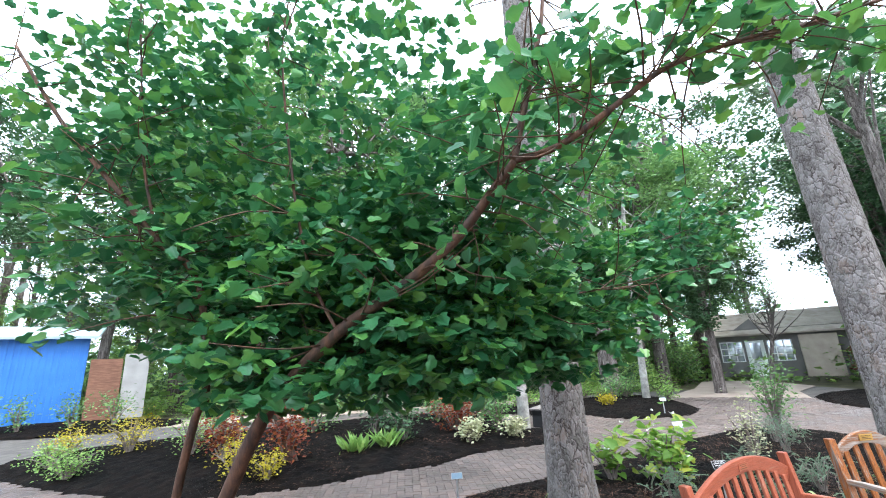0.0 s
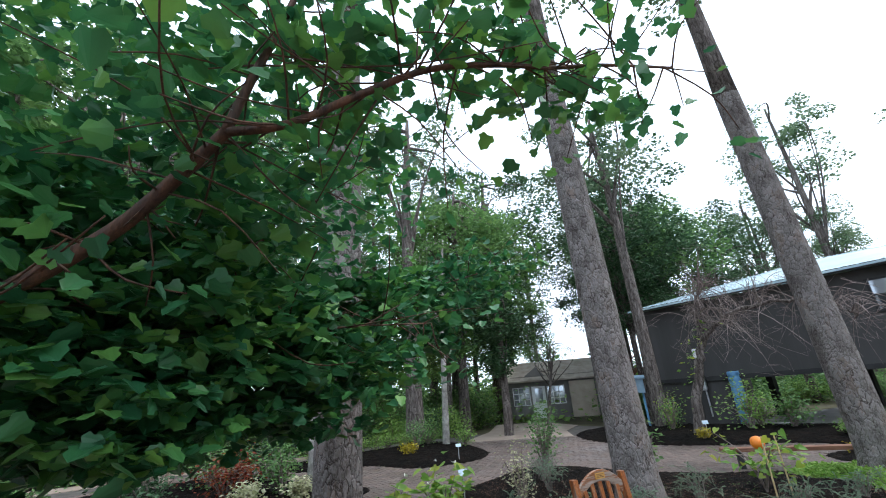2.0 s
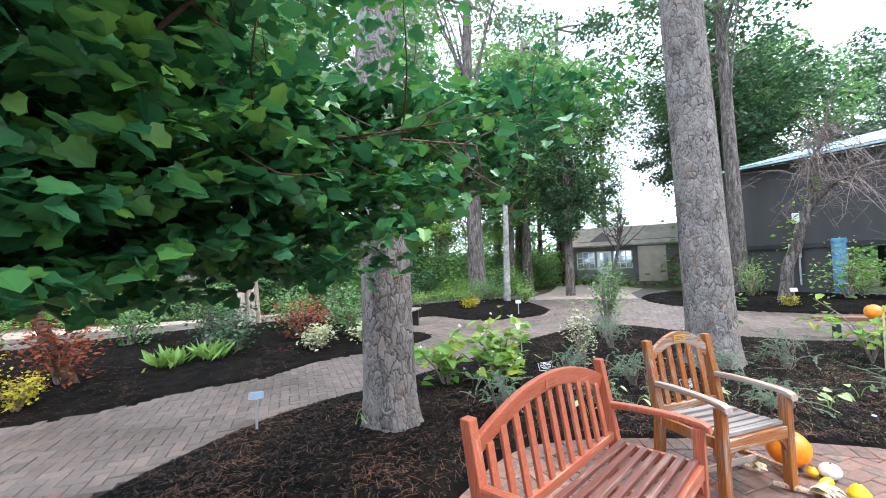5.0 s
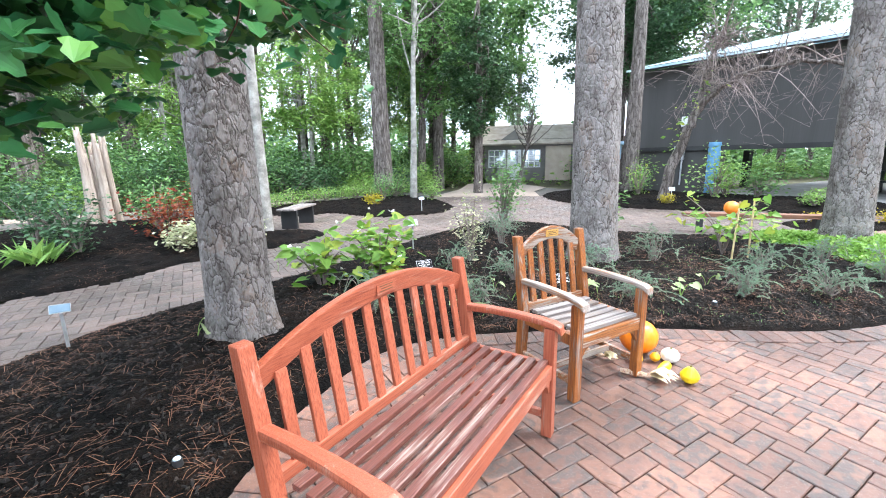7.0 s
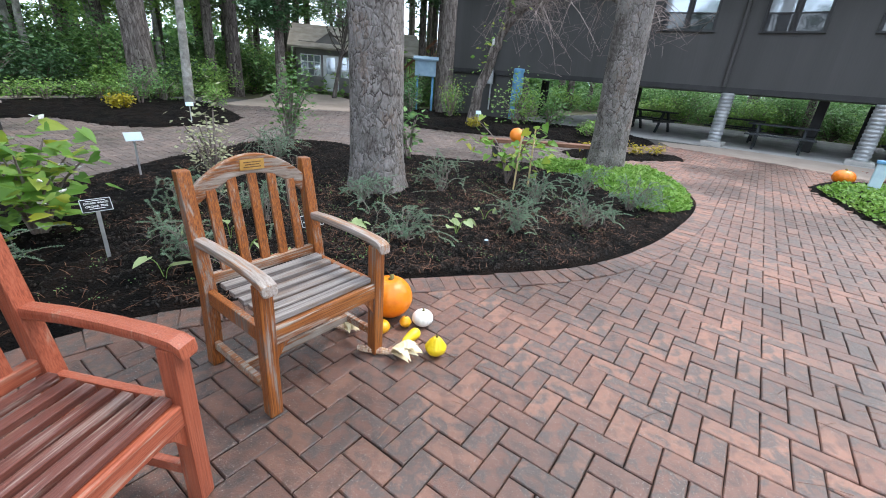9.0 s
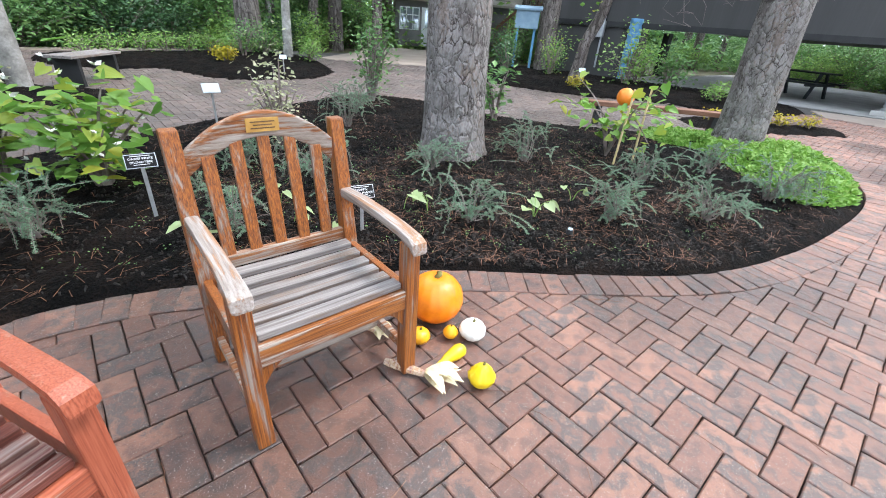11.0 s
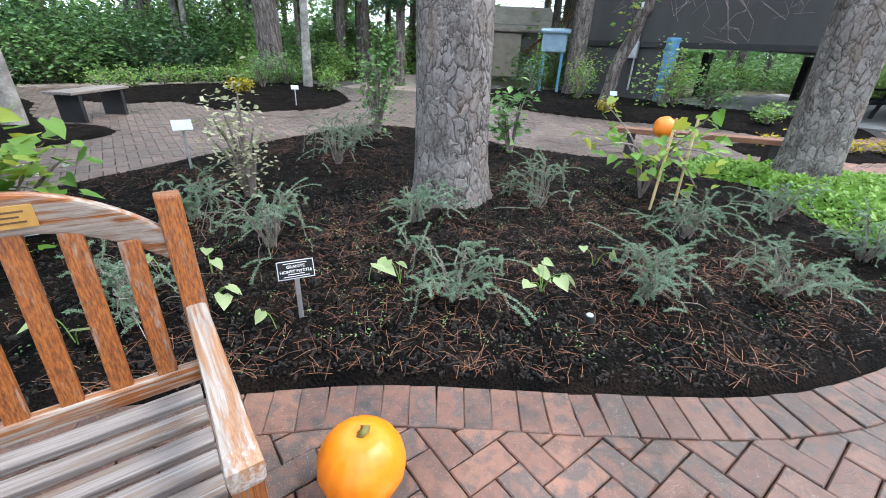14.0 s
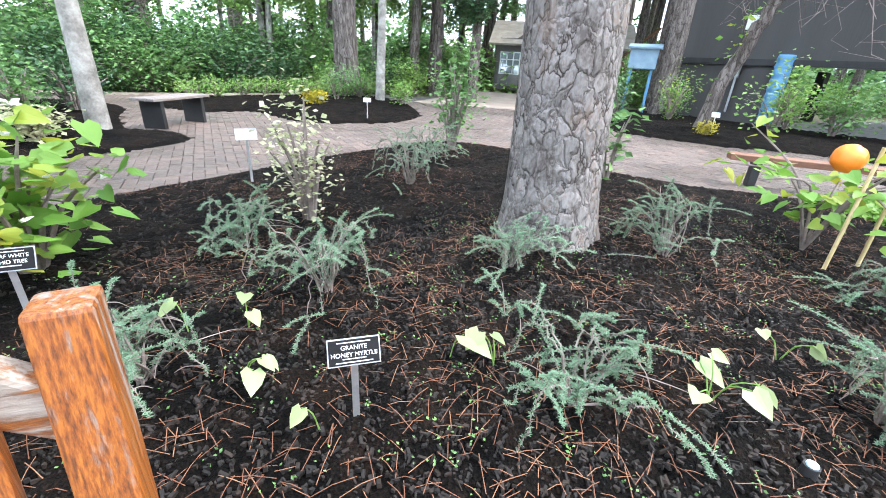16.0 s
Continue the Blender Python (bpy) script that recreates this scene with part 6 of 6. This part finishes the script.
rng_b = np.random.default_rng(77)
pine = plain_tree("pine_tree", pose(3.5, 24.0, -0.1), 0.24, 17, 14.0, (3.0, 3.0, 3.4), 30, 120, 0.24, M_LEAFPINE, M_BARK2, "tall straight woodland pine", (0.3, -0.2), seed=31, spread=1.0)
oak = plain_tree("oak_tree", pose(14.5, 30.0, -0.2), 0.20, 10, 7.2, (3.4, 3.4, 3.6), 60, 150, 0.2, M_LEAFMID, M_BARK2, "spreading leafy woodland tree", (0.2, 0.4), seed=32, spread=0.95, limbs=14)
dark_oak = plain_tree("oak_tree", pose(21.0, 22.0, -0.2), 0.22, 12, 9.0, (3.6, 3.6, 3.6), 64, 150, 0.2, M_LEAFDARK, M_BARK2, "dark leafy woodland tree", (-0.3, 0.3), seed=33, spread=0.95, limbs=14)
light_tree = plain_tree("young_tree", pose(-2.0, 22.0, -0.2), 0.10, 6.5, 4.6, (1.9, 1.9, 2.2), 40, 120, 0.15, M_LEAFLIGHT, M_GREYBARK, "light green young woodland tree", (0.2, 0.1), seed=34, spread=0.7)
bush = shrub("bush", pose(3.0, 21.8, -0.2), 1.9, 2.3, 3200, 0.15, M_LEAFMID, "large rounded green bush at the woodland edge", 35, "oval", 26, group="woodland bushes")
bush_d = shrub("bush", pose(-3.5, 20.6, -0.2), 1.6, 1.9, 2800, 0.14, M_LEAFDARK, "dark green bush at the woodland edge", 36, "oval", 24, group="woodland bushes")
bush_l = shrub("bush", pose(8.6, 22.0, -0.2), 1.5, 1.5, 2600, 0.13, M_LEAFLIGHT, "yellow-green bush at the woodland edge", 37, "oval", 24, group="woodland bushes")


def clear_of(x, y):
    if inside(np.array(PLAZA, float), np.array([x]), np.array([y]))[0] > -0.4:
        return False
    return not (15.2 < x < 33 and -16 < y < 20) and not (13.0 < x < 24 and 21 < y < 33) and not (-26 < x < -11 and 9 < y < 21) and not (9 < x < 17 and 18 < y < 26)


def scatter(proto, n, ring, arc, size, seed):
    rng = np.random.default_rng(seed)
    made = 0
    for _ in range(n * 12):
        if made >= n:
            break
        d, a = rng.uniform(*ring), radians(rng.uniform(*arc))
        x, y = 3 + d * math.cos(a), 4 + d * math.sin(a)
        if not clear_of(x, y) or (proto in (oak, dark_oak) and 1.34 < a < 1.76):
            continue
        s = rng.uniform(*size)
        copy_thing(proto, pose(x, y, -0.28, 0, 0, rng.uniform(0, 360)) @ Matrix.Diagonal((s, s, s * rng.uniform(0.85, 1.2), 1)))
        made += 1


for x, y, s, proto in ((12.5, 27.5, 0.9, oak), (22.0, 20.5, 0.95, dark_oak), (24.5, 25.0, 1.1, dark_oak), (8.5, 27.0, 1.0, oak), (18.5, 33.0, 1.2, oak), (19.5, 19.0, 0.8, dark_oak), (28.0, 19.5, 1.1, dark_oak), (9.6, 23.5, 1.05, oak)):
    copy_thing(proto, pose(x, y, -0.28, 0, 0, x * 37) @ Matrix.Diagonal((s, s, s, 1)))
for x, y, s, proto in ((11.0, 24.5, 1.45, oak), (12.4, 29.0, 1.7, oak), (18.3, 17.4, 1.2, dark_oak), (-4.0, 26.0, 1.5, dark_oak), (17.0, 31.5, 1.7, dark_oak), (23.6, 21.0, 1.35, oak), (26.5, 24.5, 1.6, oak),
                       (-9.5, 21.5, 1.2, oak), (-13.5, 24.0, 1.4, dark_oak), (-19.5, 22.5, 1.3, oak), (-24.5, 19.5, 1.3, dark_oak), (-7.0, 24.0, 1.4, oak), (-27.0, 14.0, 1.3, oak), (-6.0, 20.5, 1.8, oak), (-11.5, 23.0, 1.9, oak), (-17.0, 25.5, 1.9, oak)):
    copy_thing(proto, pose(x, y, -0.28, 0, 0, x * 53) @ Matrix.Diagonal((s, s, s * 1.05, 1)))
scatter(pine, 46, (17, 60), (25, 175), (0.8, 1.25), 1)
scatter(oak, 15, (20, 60), (25, 175), (0.8, 1.3), 2)
scatter(dark_oak, 7, (34, 62), (25, 175), (0.8, 1.3), 3)
scatter(light_tree, 22, (16, 36), (40, 165), (0.8, 1.3), 4)
scatter(bush, 84, (14.5, 32), (40, 172), (0.6, 1.15), 5)
scatter(bush_d, 50, (14.5, 36), (40, 172), (0.6, 1.15), 6)
scatter(bush_l, 74, (13.5, 28), (40, 172), (0.5, 1.0), 7)
scatter(oak, 16, (30, 60), (-60, 25), (0.8, 1.3), 8)
scatter(bush, 46, (29, 42), (-45, 28), (0.6, 1.1), 9)
scatter(bush_l, 40, (29, 40), (-45, 28), (0.6, 1.1), 10)
scatter(pine, 16, (30, 60), (-60, 25), (0.8, 1.2), 12)
scatter(oak, 16, (16, 45), (175, 330), (0.8, 1.3), 13)
scatter(dark_oak, 12, (18, 50), (175, 330), (0.8, 1.3), 14)


def far_woods(name, label, ring, arc, n, leaf, mat, seed, high):
    """A distant belt of leaf clumps with an uneven top."""
    rng = np.random.default_rng(seed)
    a = np.radians(rng.uniform(*arc, n))
    d = rng.uniform(*ring, n)
    top = high * (0.55 + 0.25 * np.sin(a * 17 + seed) + 0.2 * np.sin(a * 41))
    z = top * rng.uniform(0, 1, n) ** 1.5 - 0.2
    c = np.column_stack([3 + d * np.cos(a), 4 + d * np.sin(a), z])
    p = (c[:, None, :] + rng.normal(0, 1, (n, 26, 3)) * (0.9, 0.9, 0.7)).reshape(-1, 3)
    s = Soup()
    s.leaves(p, leaf, rng, "oval", 0.2)
    tagged(s.mesh(name, mat), label, "woods", kind="stuff")


far_woods("far_woods", "distant mid green woods closing the garden", (46, 62), (-70, 190), 2600, 0.75, M_LEAFMID, 5, 6.0)
far_woods("far_woods", "distant dark woods closing the garden", (50, 66), (-70, 190), 1400, 0.8, M_LEAFDARK, 6, 7.0)
far_woods("undergrowth", "light green undergrowth along the woodland edge", (26, 44), (40, 175), 1500, 0.45, M_LEAFLIGHT, 7, 2.6)
far_woods("undergrowth", "green undergrowth beyond the raised building", (34, 46), (-50, 30), 900, 0.45, M_LEAFMID, 8, 3.0)


# ---- brick pieces of the paving (last) ----
LONG, WIDE, TURN_DEG = 0.220, 0.110, 8.0
BEDS = (ISLAND, BED_A, BED_B, BED_C, BED_D, BED_R, BED_BLUE)


def brick_shape(l, w, h=0.05, b=0.004):
    """Verts and faces of a paver with a chamfered top."""
    x, y = l / 2, w / 2
    ring = lambda dx, dy, z: [(-dx, -dy, z), (dx, -dy, z), (dx, dy, z), (-dx, dy, z)]
    v = ring(x, y, -h) + ring(x, y, -b) + ring(x - b, y - b, 0)
    f = [(8, 9, 10, 11)]
    for lo in (0, 4):
        f += [(lo + j, lo + (j + 1) % 4, lo + 4 + (j + 1) % 4, lo + 4 + j) for j in range(4)]
    return v, f


BV, BF = brick_shape(LONG - 0.0045, WIDE - 0.0045, 0.05, 0.0045)
BVA = np.array(BV)
ca, sa = math.cos(radians(TURN_DEG)), math.sin(radians(TURN_DEG))


def laid(x0, x1, y0, y1):
    """Herringbone of 2:1 pavers on a unit grid: cell (i, j) with (i - j) mod 4 in 0,1 carries a lying paver, 2,3 a standing one."""
    for i in range(int(x0 / WIDE) - 1, int(x1 / WIDE) + 2):
        for j in range(int(y0 / WIDE) - 1, int(y1 / WIDE) + 2):
            k = (i - j) % 4
            if k == 0:
                yield (i + 1.0) * WIDE, (j + 0.5) * WIDE, 0.0
            elif k == 2:
                yield (i + 0.5) * WIDE, (j + 0.0) * WIDE, 90.0


shared = bpy.data.meshes.new("brick")
shared.from_pydata(BV, [], BF)
shared.materials.append(M_BRICK)
rng_p = np.random.default_rng(9)
cand = np.array([(ca * x - sa * y, sa * x + ca * y, r) for x, y, r in laid(-12, 17, -6, 20)])
d_all = np.max([inside(p, cand[:, 0], cand[:, 1]) for p in BEDS], axis=0)
d_isl = inside(ISLAND, cand[:, 0], cand[:, 1])
front = cand[:, 1] < 4.9 + np.clip((cand[:, 0] - 6) * 0.25, 0, 3)
plaza_d = inside(np.array(PLAZA, float), cand[:, 0], cand[:, 1])
ok = (d_all < 0.01) & (plaza_d > 0.2) & ~(front & (cand[:, 0] > 0.9) & (d_isl > -0.10))
reach = np.hypot(cand[:, 0] - 3.5, cand[:, 1] - 5.0)
ok &= reach < 12.5
cand, front = cand[ok], front[ok]
order = np.argsort(np.hypot(cand[:, 0] - 4.4, cand[:, 1] - 2.9))
single = set(order[:300].tolist())
stuff = {True: Soup(), False: Soup()}
for n, (x, y, r) in enumerate(cand):
    z, tip, tip2 = rng_p.normal(0, 0.0018), rng_p.normal(0, 0.55), rng_p.normal(0, 0.4)
    m = pose(x, y, z, tip, tip2, TURN_DEG + r + rng_p.normal(0, 0.7))
    if n in single:
        ob = new("brick", shared)
        ob.parent = plaza
        ob.matrix_world = m
    else:
        mm = np.array(m)
        stuff[bool(front[n])].add(BVA @ mm[:3, :3].T + mm[:3, 3], BF)
tagged(stuff[True].mesh("patio_bricks", M_BRICKS, plaza), "red clay pavers in herringbone", kind="stuff")
tagged(stuff[False].mesh("path_bricks", M_GREYBRICKS, plaza), "grey-brown pavers in herringbone", kind="stuff")

# soldier course round the front of the island bed
edge = smooth_line(ISLAND, 8, True)
along = np.concatenate([[0], np.cumsum(np.hypot(*np.diff(np.vstack([edge, edge[:1]]), axis=0).T))])
loop = np.vstack([edge, edge[:1]])
border = Soup()
ev, ef = brick_shape(0.205, 0.106)
EVA = np.array(ev)
for u in np.arange(0, along[-1] - 0.05, 0.1085):
    a, b = [np.array([np.interp(v, along, loop[:, 0]), np.interp(v, along, loop[:, 1])]) for v in (u, u + 0.02)]
    if a[1] > 5.0 or a[0] < 1.0 or (a[0] < 4 and a[1] < 3.3):
        continue
    t = (b - a) / max(np.hypot(*(b - a)), 1e-6)
    nrm = np.array([t[1], -t[0]])
    c = a + nrm * 0.105
    m = pose(c[0], c[1], 0.009 + rng_p.normal(0, 0.002), rng_p.normal(0, 0.8), rng_p.normal(0, 0.8), math.degrees(math.atan2(nrm[1], nrm[0])) + rng_p.normal(0, 1.0))
    mm = np.array(m)
    border.add(EVA @ mm[:3, :3].T + mm[:3, 3], ef)
tagged(border.mesh("edging_bricks", M_BRICKS, plaza), "soldier course of red bricks edging the bed", kind="stuff")
